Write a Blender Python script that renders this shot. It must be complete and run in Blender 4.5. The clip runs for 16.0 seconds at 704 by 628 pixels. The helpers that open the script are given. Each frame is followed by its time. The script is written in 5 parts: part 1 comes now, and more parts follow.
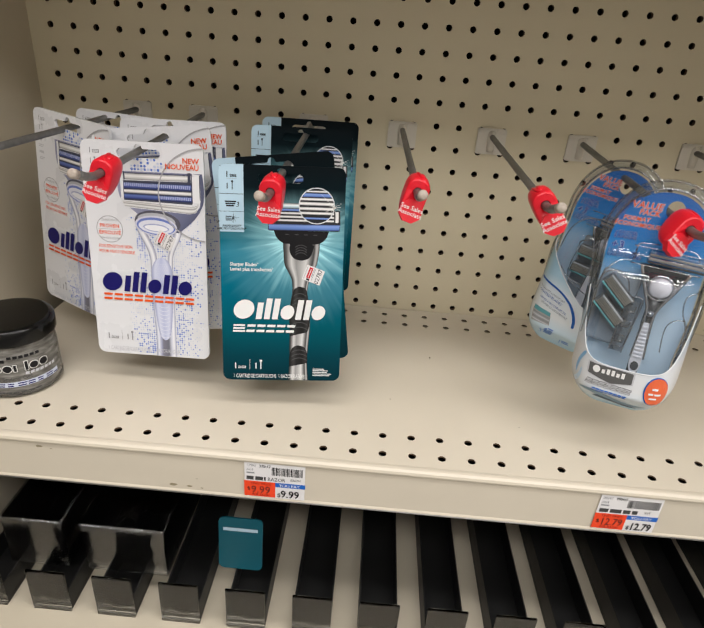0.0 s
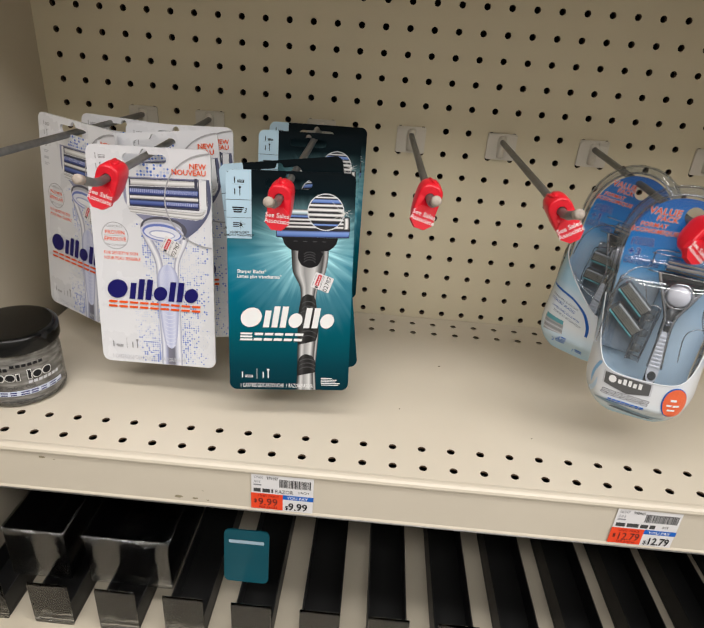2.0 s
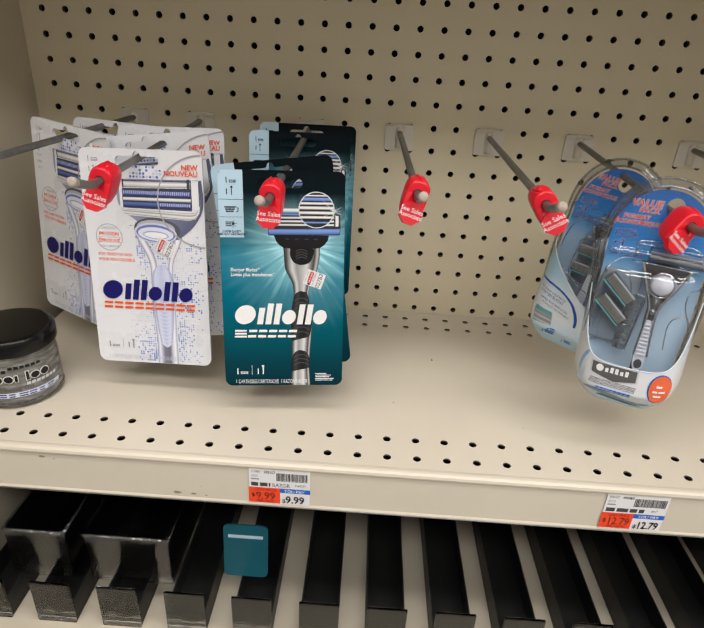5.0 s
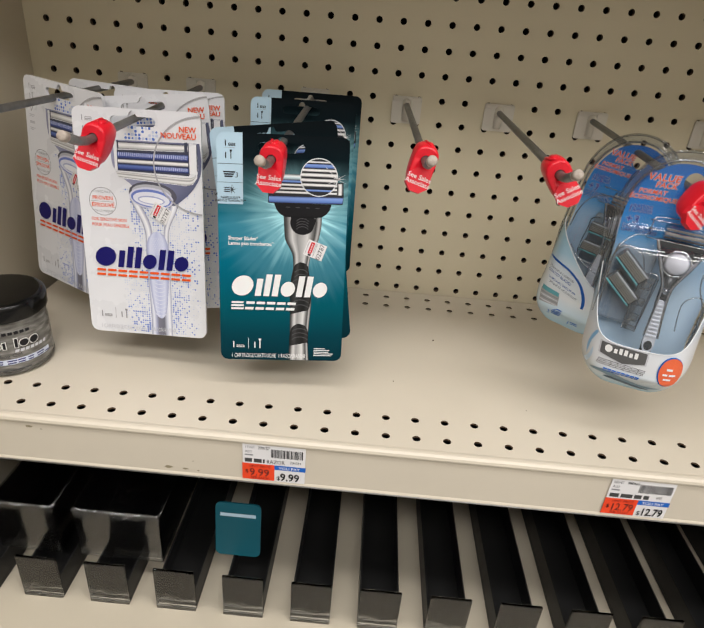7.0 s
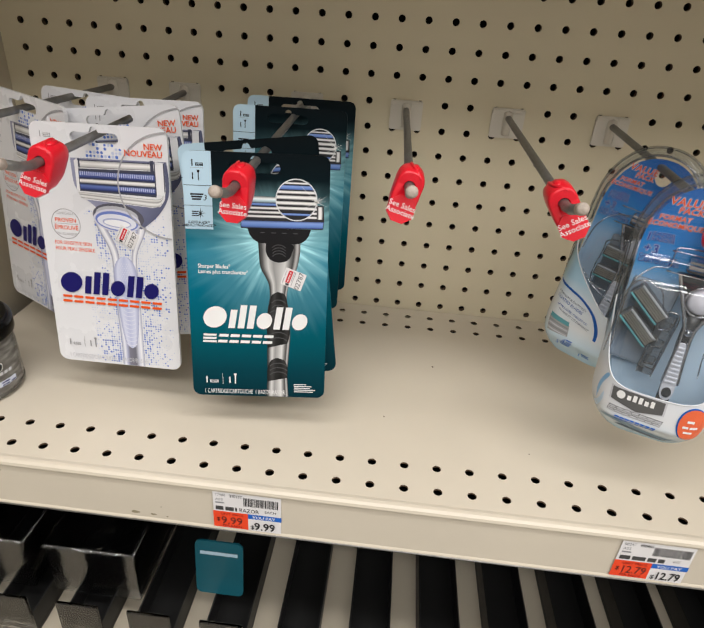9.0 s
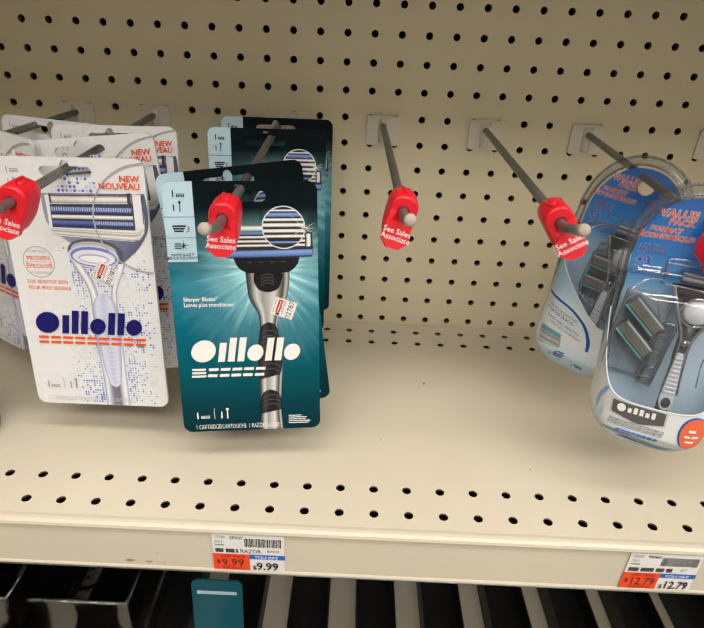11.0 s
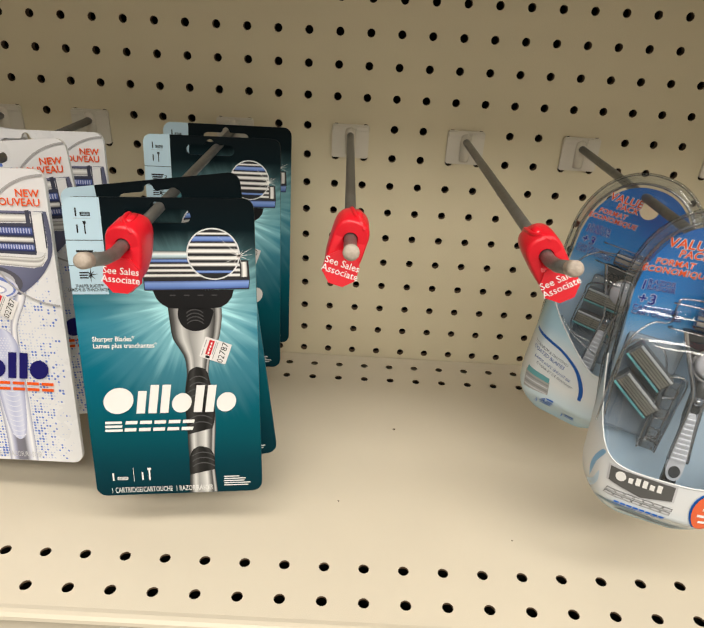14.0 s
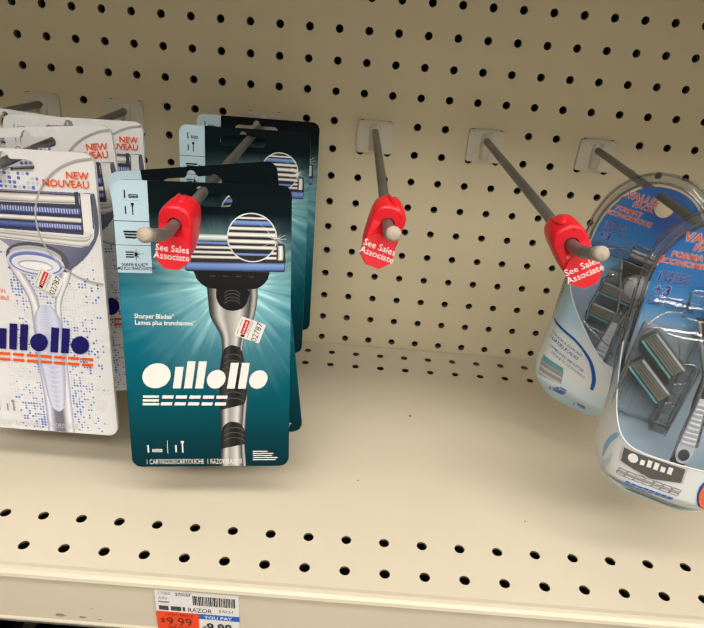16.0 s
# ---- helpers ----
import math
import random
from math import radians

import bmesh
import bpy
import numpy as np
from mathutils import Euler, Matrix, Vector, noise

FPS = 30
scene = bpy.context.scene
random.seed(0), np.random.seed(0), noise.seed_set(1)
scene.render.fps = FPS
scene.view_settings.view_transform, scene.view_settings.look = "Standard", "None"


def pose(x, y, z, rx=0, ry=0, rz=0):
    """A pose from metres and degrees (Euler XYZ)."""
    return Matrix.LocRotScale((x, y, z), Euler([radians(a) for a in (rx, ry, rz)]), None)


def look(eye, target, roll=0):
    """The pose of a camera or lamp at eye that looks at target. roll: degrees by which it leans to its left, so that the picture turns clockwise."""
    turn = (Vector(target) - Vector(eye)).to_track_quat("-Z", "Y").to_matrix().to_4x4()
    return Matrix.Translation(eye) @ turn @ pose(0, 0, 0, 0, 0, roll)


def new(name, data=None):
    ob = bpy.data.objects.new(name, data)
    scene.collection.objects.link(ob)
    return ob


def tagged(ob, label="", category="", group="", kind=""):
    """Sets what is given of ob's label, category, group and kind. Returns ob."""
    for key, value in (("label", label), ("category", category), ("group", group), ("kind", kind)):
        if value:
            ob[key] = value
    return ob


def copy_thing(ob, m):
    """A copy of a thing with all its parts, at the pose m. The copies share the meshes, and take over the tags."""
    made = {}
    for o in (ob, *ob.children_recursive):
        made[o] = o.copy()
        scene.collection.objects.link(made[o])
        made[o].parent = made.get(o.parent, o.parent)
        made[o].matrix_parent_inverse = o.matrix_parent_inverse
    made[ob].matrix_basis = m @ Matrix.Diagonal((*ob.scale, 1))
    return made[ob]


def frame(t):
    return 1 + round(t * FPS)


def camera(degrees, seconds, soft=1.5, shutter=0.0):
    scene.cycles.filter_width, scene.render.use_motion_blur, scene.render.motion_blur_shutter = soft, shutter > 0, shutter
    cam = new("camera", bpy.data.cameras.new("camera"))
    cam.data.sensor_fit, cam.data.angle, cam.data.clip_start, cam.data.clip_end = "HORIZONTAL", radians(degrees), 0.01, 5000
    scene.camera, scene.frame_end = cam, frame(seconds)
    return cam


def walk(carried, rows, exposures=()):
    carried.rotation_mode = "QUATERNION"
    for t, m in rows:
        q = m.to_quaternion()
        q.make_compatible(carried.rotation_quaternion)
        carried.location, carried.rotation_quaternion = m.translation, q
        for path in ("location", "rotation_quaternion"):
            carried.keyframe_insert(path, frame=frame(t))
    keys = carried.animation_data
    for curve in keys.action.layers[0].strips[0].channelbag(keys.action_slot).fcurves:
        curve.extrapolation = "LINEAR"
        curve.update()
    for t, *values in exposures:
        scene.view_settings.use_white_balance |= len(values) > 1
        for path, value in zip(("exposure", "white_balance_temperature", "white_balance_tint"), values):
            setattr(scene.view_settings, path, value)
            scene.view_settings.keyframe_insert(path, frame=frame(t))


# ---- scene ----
cam = camera(63.5, 16.0)
PATH = [
    (0, (-0.013, -0.677, 1.319), (-0.055, 1.11, 0.421), 4.3),
    (0.5, (-0.014, -0.676, 1.318), (-0.064, 1.112, 0.424), 4.1),
    (1, (-0.018, -0.672, 1.315), (-0.073, 1.118, 0.425), 4.2),
    (1.5, (-0.019, -0.67, 1.316), (-0.075, 1.121, 0.428), 4.2),
    (2, (-0.019, -0.667, 1.316), (-0.073, 1.128, 0.435), 4.2),
    (2.5, (-0.02, -0.667, 1.315), (-0.073, 1.13, 0.438), 4.4),
    (3, (-0.02, -0.668, 1.319), (-0.075, 1.132, 0.448), 4.3),
    (3.5, (-0.015, -0.678, 1.317), (-0.069, 1.116, 0.434), 3.6),
    (6, (-0.019, -0.671, 1.318), (-0.053, 1.123, 0.434), 3.3),
    (6.5, (-0.023, -0.66, 1.315), (-0.056, 1.131, 0.426), 3.7),
    (7, (-0.017, -0.667, 1.298), (-0.047, 1.11, 0.381), 4.8),
    (7.5, (-0.019, -0.664, 1.297), (-0.059, 1.097, 0.349), 4.7),
    (8, (0.0, -0.627, 1.312), (-0.082, 1.129, 0.358), 4.6),
    (8.5, (0.004, -0.61, 1.31), (-0.111, 1.142, 0.352), 4.8),
    (9, (0.011, -0.607, 1.312), (-0.101, 1.142, 0.349), 4.0),
    (11.5, (-0.011, -0.575, 1.321), (0.01, 1.188, 0.377), 3.0),
    (12, (-0.008, -0.544, 1.312), (0.024, 1.22, 0.37), 3.7),
    (12.5, (0.001, -0.527, 1.306), (0.018, 1.242, 0.372), 4.1),
    (13, (0.009, -0.523, 1.303), (0.02, 1.248, 0.373), 4.2),
    (13.5, (0.016, -0.519, 1.303), (0.027, 1.253, 0.377), 3.8),
    (14, (0.02, -0.519, 1.306), (0.031, 1.263, 0.399), 3.4),
    (14.5, (0.02, -0.523, 1.308), (0.072, 1.271, 0.426), 3.7),
    (15, (0.007, -0.527, 1.306), (0.11, 1.27, 0.435), 4.4),
    (15.5, (0.001, -0.529, 1.303), (0.09, 1.267, 0.426), 4.6),
    (16, (0.003, -0.541, 1.303), (0.011, 1.245, 0.402), 4.8),
]
walk(cam, [(t, look(eye, target, roll)) for t, eye, target, roll in PATH], [(0, -0.27, 6300, 12), (9, -0.27, 6300, 12), (11.5, -0.14, 6800, 9), (13, -0.10, 6830, 9), (16, -0.12, 6850, 9)])

# ---- light ----
SHELF = 0.9925          # top of the shelf
PITCH = 0.0254          # pegboard holes, across
RISE = 0.02502          # pegboard holes, up
world = bpy.data.worlds.new("world")
scene.world = world
world.use_nodes = True
world.node_tree.nodes["Background"].inputs[0].default_value = (0.9, 0.95, 1.0, 1)
world.node_tree.nodes["Background"].inputs[1].default_value = 0.05


def ceiling_lamp(y, wide, watts):
    """A long row of fluorescent tubes under the ceiling, along the aisle."""
    d = bpy.data.lights.new("fluorescent_light", "AREA")
    d.shape, d.size, d.size_y, d.energy, d.color = "RECTANGLE", 4.4, wide, watts, (1.0, 0.96, 0.895)
    ob = new("fluorescent_light", d)
    ob.matrix_world = pose(1.0, y, 2.93, 0, 0, 0)


ceiling_lamp(-0.95, 0.32, 58)
ceiling_lamp(-2.0, 0.5, 86)

# ---- materials ----


def nodes_of(name):
    m = bpy.data.materials.new(name)
    m.use_nodes = True
    return m, m.node_tree.nodes, m.node_tree.links, m.node_tree.nodes["Principled BSDF"]


def mat(name, colour, rough=0.5, metal=0.0, vary=0.06, scale=40.0, bump=0.0, fine=900.0, coat=0.0, rand=0.0):
    m, n, l, b = nodes_of(name)
    b.inputs["Roughness"].default_value, b.inputs["Metallic"].default_value = rough, metal
    b.inputs["Coat Weight"].default_value, b.inputs["Coat Roughness"].default_value = coat, 0.12
    tc = n.new("ShaderNodeTexCoord")
    n1, n2 = n.new("ShaderNodeTexNoise"), n.new("ShaderNodeTexNoise")
    n1.inputs["Scale"].default_value, n2.inputs["Scale"].default_value = scale, fine
    n1.inputs["Detail"].default_value = 5
    l.new(tc.outputs["Object"], n1.inputs["Vector"])
    l.new(tc.outputs["Object"], n2.inputs["Vector"])
    mx = n.new("ShaderNodeMix")
    mx.data_type = "RGBA"
    mx.inputs[6].default_value = (*[c * (1 - vary) for c in colour], 1)
    mx.inputs[7].default_value = (*[min(1, c * (1 + vary)) for c in colour], 1)
    l.new(n1.outputs["Fac"], mx.inputs[0])
    l.new(mx.outputs[2], b.inputs["Base Color"])
    rr = n.new("ShaderNodeMapRange")
    rr.inputs["To Min"].default_value, rr.inputs["To Max"].default_value = max(0, rough - 0.08), min(1, rough + 0.08)
    l.new(n1.outputs["Fac"], rr.inputs["Value"])
    l.new(rr.outputs[0], b.inputs["Roughness"])
    if bump:
        bp = n.new("ShaderNodeBump")
        bp.inputs["Strength"].default_value, bp.inputs["Distance"].default_value = bump, 0.0005
        l.new(n2.outputs["Fac"], bp.inputs["Height"])
        l.new(bp.outputs["Normal"], b.inputs["Normal"])
    return m


def ink(name, colour, rough=0.35):
    m = mat(name, colour, rough, 0.0, 0.03, 60.0)
    m.node_tree.nodes["Principled BSDF"].inputs["Specular IOR Level"].default_value = 0.2
    return m


def banded(name, stops, axis="x", low=-0.01, high=0.01, rough=0.3, metal=0.0):
    """A print or paint whose colour runs through stops along one local axis."""
    m, n, l, b = nodes_of(name)
    b.inputs["Roughness"].default_value, b.inputs["Metallic"].default_value = rough, metal
    tc, sp, mr, cr = (n.new("ShaderNode" + k) for k in ("TexCoord", "SeparateXYZ", "MapRange", "ValToRGB"))
    l.new(tc.outputs["Object"], sp.inputs[0])
    l.new(sp.outputs["xyz".index(axis)], mr.inputs["Value"])
    mr.inputs["From Min"].default_value, mr.inputs["From Max"].default_value = low, high
    l.new(mr.outputs[0], cr.inputs[0])
    ramp(cr, stops)
    l.new(cr.outputs[0], b.inputs["Base Color"])
    return m


def ramp(node, stops):
    e = node.color_ramp.elements
    while len(e) < len(stops):
        e.new(0.5)
    for k, (p, c) in zip(e, stops):
        k.position, k.color = p, (*c, 1)


def clear(name, tint=(0.97, 0.985, 1.0), gloss=0.06, shine=0.045):
    """Thin clear plastic: lets light straight through, with a gloss by Fresnel."""
    m, n, l, b = nodes_of(name)
    n.remove(b)
    tr, gl, fr, mx, ad = (n.new("ShaderNode" + k) for k in ("BsdfTransparent", "BsdfGlossy", "Fresnel", "MixShader", "Math"))
    tr.inputs[0].default_value = (*tint, 1)
    gl.inputs["Roughness"].default_value = gloss
    fr.inputs["IOR"].default_value = 1.5
    ad.operation, ad.inputs[1].default_value, ad.use_clamp = "ADD", shine, True
    nz, bp, tc = n.new("ShaderNodeTexNoise"), n.new("ShaderNodeBump"), n.new("ShaderNodeTexCoord")
    nz.inputs["Scale"].default_value = 45
    bp.inputs["Distance"].default_value, bp.inputs["Strength"].default_value = 0.002, 0.5
    l.new(tc.outputs["Object"], nz.inputs["Vector"])
    l.new(nz.outputs["Fac"], bp.inputs["Height"])
    l.new(bp.outputs[0], gl.inputs["Normal"])
    l.new(bp.outputs[0], fr.inputs["Normal"])
    l.new(fr.outputs[0], ad.inputs[0])
    l.new(ad.outputs[0], mx.inputs[0])
    l.new(tr.outputs[0], mx.inputs[1])
    l.new(gl.outputs[0], mx.inputs[2])
    l.new(mx.outputs[0], n["Material Output"].inputs[0])
    return m


BEIGE = mat("beige_enamel", (0.63, 0.570, 0.468), 0.36, 0, 0.07, 9, 0.15, 1500)
PEG = mat("beige_pegboard", (0.63, 0.565, 0.412), 0.45, 0, 0.05, 9, 0.2, 1200)
# Darker than the shelf enamel; on the lower shelf it paints in shade.
SIDE = mat("darker_beige", (0.52, 0.465, 0.365), 0.5, 0, 0.05, 8, 0.15, 900)
HOLE = mat("raw_brown_hole_edge", (0.11, 0.070, 0.040), 0.9)
# Near-black that paints in the shade of hollows.
SHADEBLACK = mat("hollow_shade_black", (0.012, 0.010, 0.008), 0.8)
STEEL = mat("galvanised_steel", (0.24, 0.24, 0.235), 0.46, 0.75, 0.35, 160, 0.35, 1500)
TIPM = mat("worn_pale_tip", (0.40, 0.34, 0.29), 0.55, 0, 0.45, 420, 0.4, 900)
PLATE = mat("pale_plastic", (0.62, 0.585, 0.52), 0.38, 0, 0.05, 60)
RED = mat("red_plastic", (0.68, 0.008, 0.022), 0.33, 0, 0.1, 120, 0.08, 1200)
REDFACE = mat("red_label", (0.72, 0.01, 0.025), 0.4, 0, 0.05, 120)
WHITE = ink("white_ink", (0.82, 0.82, 0.82))
PAPER = mat("white_paper", (0.78, 0.77, 0.78), 0.6, 0, 0.03, 80)
CARD = mat("white_card", (0.76, 0.77, 0.81), 0.28, 0, 0.025, 30, 0.03, 900, 0.15)
BLACK = ink("black_ink", (0.012, 0.012, 0.014))
GREY = ink("grey_ink", (0.28, 0.28, 0.30))
LIGHTGREY = ink("light_grey_ink", (0.55, 0.56, 0.60))
NAVY = ink("navy_ink", (0.012, 0.010, 0.13))
ORANGE = ink("orange_ink", (0.80, 0.10, 0.015))
TAGRED = ink("orange_red_ink", (0.85, 0.07, 0.02))
TAGBLUE = ink("blue_ink", (0.015, 0.13, 0.55))
DOTBLUE = ink("dot_blue_ink", (0.11, 0.20, 0.60))
PALEBLUE = ink("pale_blue_ink", (0.45, 0.62, 0.74))
STICKRED = ink("sticker_red", (0.62, 0.02, 0.03))
CHROME = mat("chromed_plastic", (0.52, 0.53, 0.56), 0.12, 0.95, 0.1, 200)
RAZORGREY = mat("grey_plastic", (0.42, 0.44, 0.46), 0.4, 0, 0.1, 150)
CARTGREY = mat("cartridge_grey", (0.10, 0.11, 0.12), 0.4, 0, 0.2, 300)
BLADE = mat("blade_steel", (0.42, 0.41, 0.38), 0.3, 0.7, 0.2, 400)
AQUA = mat("aqua_strip", (0.11, 0.34, 0.38), 0.4)
CLEAR = clear("clear_plastic")
RIM = clear("clear_plastic_rim", (0.86, 0.88, 0.90), 0.12, 0.07)
FOLD = clear("clear_plastic_fold", (0.70, 0.74, 0.80), 0.22, 0.30)
LID = mat("black_lid_plastic", (0.004, 0.004, 0.004), 0.16, 0, 0.3, 60, 0.05, 800)
LID.node_tree.nodes["Principled BSDF"].inputs["Specular IOR Level"].default_value = 0.3
BLACKPL = mat("black_tray_plastic", (0.006, 0.006, 0.006), 0.5, 0, 0.2, 60)
FLOORM = mat("grey_floor_tile", (0.30, 0.29, 0.27), 0.35, 0, 0.12, 6)
CEILM = mat("white_ceiling_tile", (0.75, 0.75, 0.73), 0.9, 0, 0.05, 30)
WALLM = mat("store_wall_paint", (0.50, 0.48, 0.44), 0.8, 0, 0.06, 4)
TEALC = ink("teal_card_ink", (0.01, 0.10, 0.14))


def teal_art():
    """The printed ground of the dark teal pack: black head, teal body, white glow with rays."""
    m, n, l, b = nodes_of("teal_card_print")
    b.inputs["Roughness"].default_value, b.inputs["Coat Weight"].default_value = 0.45, 0.0
    b.inputs["Specular IOR Level"].default_value = 0.06
    tc, sp = n.new("ShaderNodeTexCoord"), n.new("ShaderNodeSeparateXYZ")
    l.new(tc.outputs["Object"], sp.inputs[0])

    def math_node(op, a, c):
        k = n.new("ShaderNodeMath")
        k.operation = op
        for i, v in enumerate((a, c)):
            if isinstance(v, (int, float)):
                k.inputs[i].default_value = v
            else:
                l.new(v, k.inputs[i])
        return k.outputs[0]

    mr, cr = n.new("ShaderNodeMapRange"), n.new("ShaderNodeValToRGB")
    mr.inputs["From Min"].default_value, mr.inputs["From Max"].default_value = 0.0, 0.19
    l.new(sp.outputs[2], mr.inputs["Value"])
    l.new(mr.outputs[0], cr.inputs[0])
    ramp(cr, [(0.0, (0.002, 0.026, 0.038)), (0.12, (0.002, 0.045, 0.064)), (0.26, (0.001, 0.085, 0.115)), (0.42, (0.001, 0.120, 0.185)), (0.62, (0.001, 0.175, 0.275)), (0.76, (0.001, 0.06, 0.080)), (0.86, (0.002, 0.010, 0.014)), (1.0, (0.003, 0.006, 0.008))])
    dx, dz = math_node("SUBTRACT", sp.outputs[0], 0.015), math_node("SUBTRACT", sp.outputs[2], 0.130)
    dist = math_node("SQRT", math_node("ADD", math_node("MULTIPLY", dx, dx), math_node("MULTIPLY", dz, dz)), 0)
    turn = math_node("ARCTAN2", dx, dz)
    nz = n.new("ShaderNodeTexNoise")
    nz.noise_dimensions = "1D"
    nz.inputs["Scale"].default_value, nz.inputs["Detail"].default_value = 7.0, 4
    l.new(turn, nz.inputs["W"])
    ray = math_node("MULTIPLY", math_node("SUBTRACT", nz.outputs["Fac"], 0.46), 0.034)
    reach = math_node("SUBTRACT", dist, ray)
    g = n.new("ShaderNodeValToRGB")
    g.color_ramp.interpolation = "EASE"
    ramp(g, [(0.014, (1.0, 1.0, 1.0)), (0.028, (0.42, 0.42, 0.42)), (0.050, (0.10, 0.10, 0.10)), (0.080, (0.0, 0.0, 0.0))])
    l.new(reach, g.inputs[0])
    up = n.new("ShaderNodeMapRange")
    up.inputs["From Min"].default_value, up.inputs["From Max"].default_value = 0.172, 0.150
    l.new(sp.outputs[2], up.inputs["Value"])
    fac = math_node("MULTIPLY", g.outputs[0], up.outputs[0])
    mx = n.new("ShaderNodeMix")
    mx.data_type = "RGBA"
    l.new(fac, mx.inputs[0])
    l.new(cr.outputs[0], mx.inputs[6])
    mx.inputs[7].default_value = (0.42, 0.80, 0.88, 1)
    l.new(mx.outputs[2], b.inputs["Base Color"])
    return m


TEAL = teal_art()
# Printed blue; lower stops lightened to paint in the window's pale reflections.
BLUEART = banded("blue_card_print_and_sheen", [(0.0, (0.52, 0.66, 0.78)), (0.42, (0.46, 0.60, 0.74)), (0.58, (0.34, 0.54, 0.76)), (0.66, (0.06, 0.32, 0.66)), (0.76, (0.004, 0.20, 0.56)), (0.93, (0.004, 0.12, 0.42)), (1.0, (0.010, 0.06, 0.28))], "z", 0.0, 0.200, 0.35)
SLEEVE = banded("sleeve_print", [(0.0, (0.30, 0.50, 0.64)), (0.12, (0.60, 0.70, 0.77)), (0.3, (0.74, 0.76, 0.79)), (0.6, (0.72, 0.75, 0.80)), (0.8, (0.56, 0.66, 0.78)), (1.0, (0.40, 0.55, 0.70))], "z", 0.0, 0.085, 0.26)
BACKSLEEVE = banded("pale_blue_print", [(0.0, (0.36, 0.58, 0.76)), (0.2, (0.56, 0.70, 0.80)), (0.35, (0.72, 0.75, 0.77)), (0.62, (0.66, 0.72, 0.77)), (0.78, (0.40, 0.60, 0.74)), (1.0, (0.34, 0.56, 0.72))], "z", 0.0, 0.095, 0.26)

# ---- helpers for meshes ----


def mesh_of(name, verts, faces, material, smooth=False):
    me = bpy.data.meshes.new(name)
    me.from_pydata([tuple(v) for v in verts], [], faces)
    me.materials.append(material)
    if smooth:
        me.polygons.foreach_set("use_smooth", [True] * len(me.polygons))
    me.update()
    return me


def part(name, data, parent=None, label="", at=None):
    ob = new(name, data)
    ob.parent = parent
    if at is not None:
        ob.matrix_basis = at
    if label:
        ob["label"] = label
    return ob


def bm_mesh(name, bm, material, smooth=False):
    bmesh.ops.recalc_face_normals(bm, faces=bm.faces)
    me = bpy.data.meshes.new(name)
    bm.to_mesh(me)
    bm.free()
    me.materials.append(material)
    if smooth:
        me.polygons.foreach_set("use_smooth", [True] * len(me.polygons))
    return me


def box_mesh(name, x0, x1, y0, y1, z0, z1, material, bevel=0.0):
    bm = bmesh.new()
    bmesh.ops.create_cube(bm, size=1.0, matrix=Matrix.Translation(((x0 + x1) / 2, (y0 + y1) / 2, (z0 + z1) / 2)) @ Matrix.Diagonal((x1 - x0, y1 - y0, z1 - z0, 1)))
    if bevel:
        bmesh.ops.bevel(bm, geom=bm.edges[:], offset=bevel, segments=2, affect="EDGES", profile=0.6)
    return bm_mesh(name, bm, material)


def rounded(w0, w1, v0, v1, r, n=6):
    """Outline of a rounded rectangle, counter-clockwise from the lower right."""
    pts = []
    for cx, cz, a0 in ((w1 - r, v0 + r, -90), (w1 - r, v1 - r, 0), (w0 + r, v1 - r, 90), (w0 + r, v0 + r, 180)):
        for i in range(n + 1):
            a = radians(a0 + 90 * i / n)
            pts.append((cx + r * math.cos(a), cz + r * math.sin(a)))
    return pts


def plate_mesh(name, outer, holes, y0, y1, material):
    """A flat plate in the x-z plane with holes through it, from y0 (front) to y1."""
    bm = bmesh.new()
    for y in (y0, y1):
        edges = []
        for loop in (outer, *holes):
            vs = [bm.verts.new((x, y, z)) for x, z in loop]
            edges += [bm.edges.new((vs[i], vs[(i + 1) % len(vs)])) for i in range(len(vs))]
        bmesh.ops.triangle_fill(bm, use_beauty=True, edges=edges)
    for loop in (outer, *holes):
        a = [bm.verts.new((x, y0, z)) for x, z in loop]
        c = [bm.verts.new((x, y1, z)) for x, z in loop]
        for i in range(len(loop)):
            j = (i + 1) % len(loop)
            bm.faces.new((a[i], a[j], c[j], c[i]))
    bmesh.ops.remove_doubles(bm, verts=bm.verts, dist=1e-6)
    return bm_mesh(name, bm, material)


def flat_mesh(name, polys, lift, material):
    """Printed shapes: polygons in the x-z plane, lift in front of it."""
    verts, faces = [], []
    for p in polys:
        area = sum(p[i - 1][0] * p[i][1] - p[i][0] * p[i - 1][1] for i in range(len(p)))
        if area < 0:
            p = p[::-1]
        faces.append(list(range(len(verts), len(verts) + len(p))))
        verts += [(x, -lift, z) for x, z in p]
    return mesh_of(name, verts, faces, material)


def rect(x0, x1, z0, z1, shear=0.0):
    return [(x0 + shear * z0, z0), (x1 + shear * z0, z0), (x1 + shear * z1, z1), (x0 + shear * z1, z1)]


def disc(cx, cz, rx, rz=None, n=24):
    rz = rx if rz is None else rz
    return [(cx + rx * math.cos(2 * math.pi * i / n), cz + rz * math.sin(2 * math.pi * i / n)) for i in range(n)]


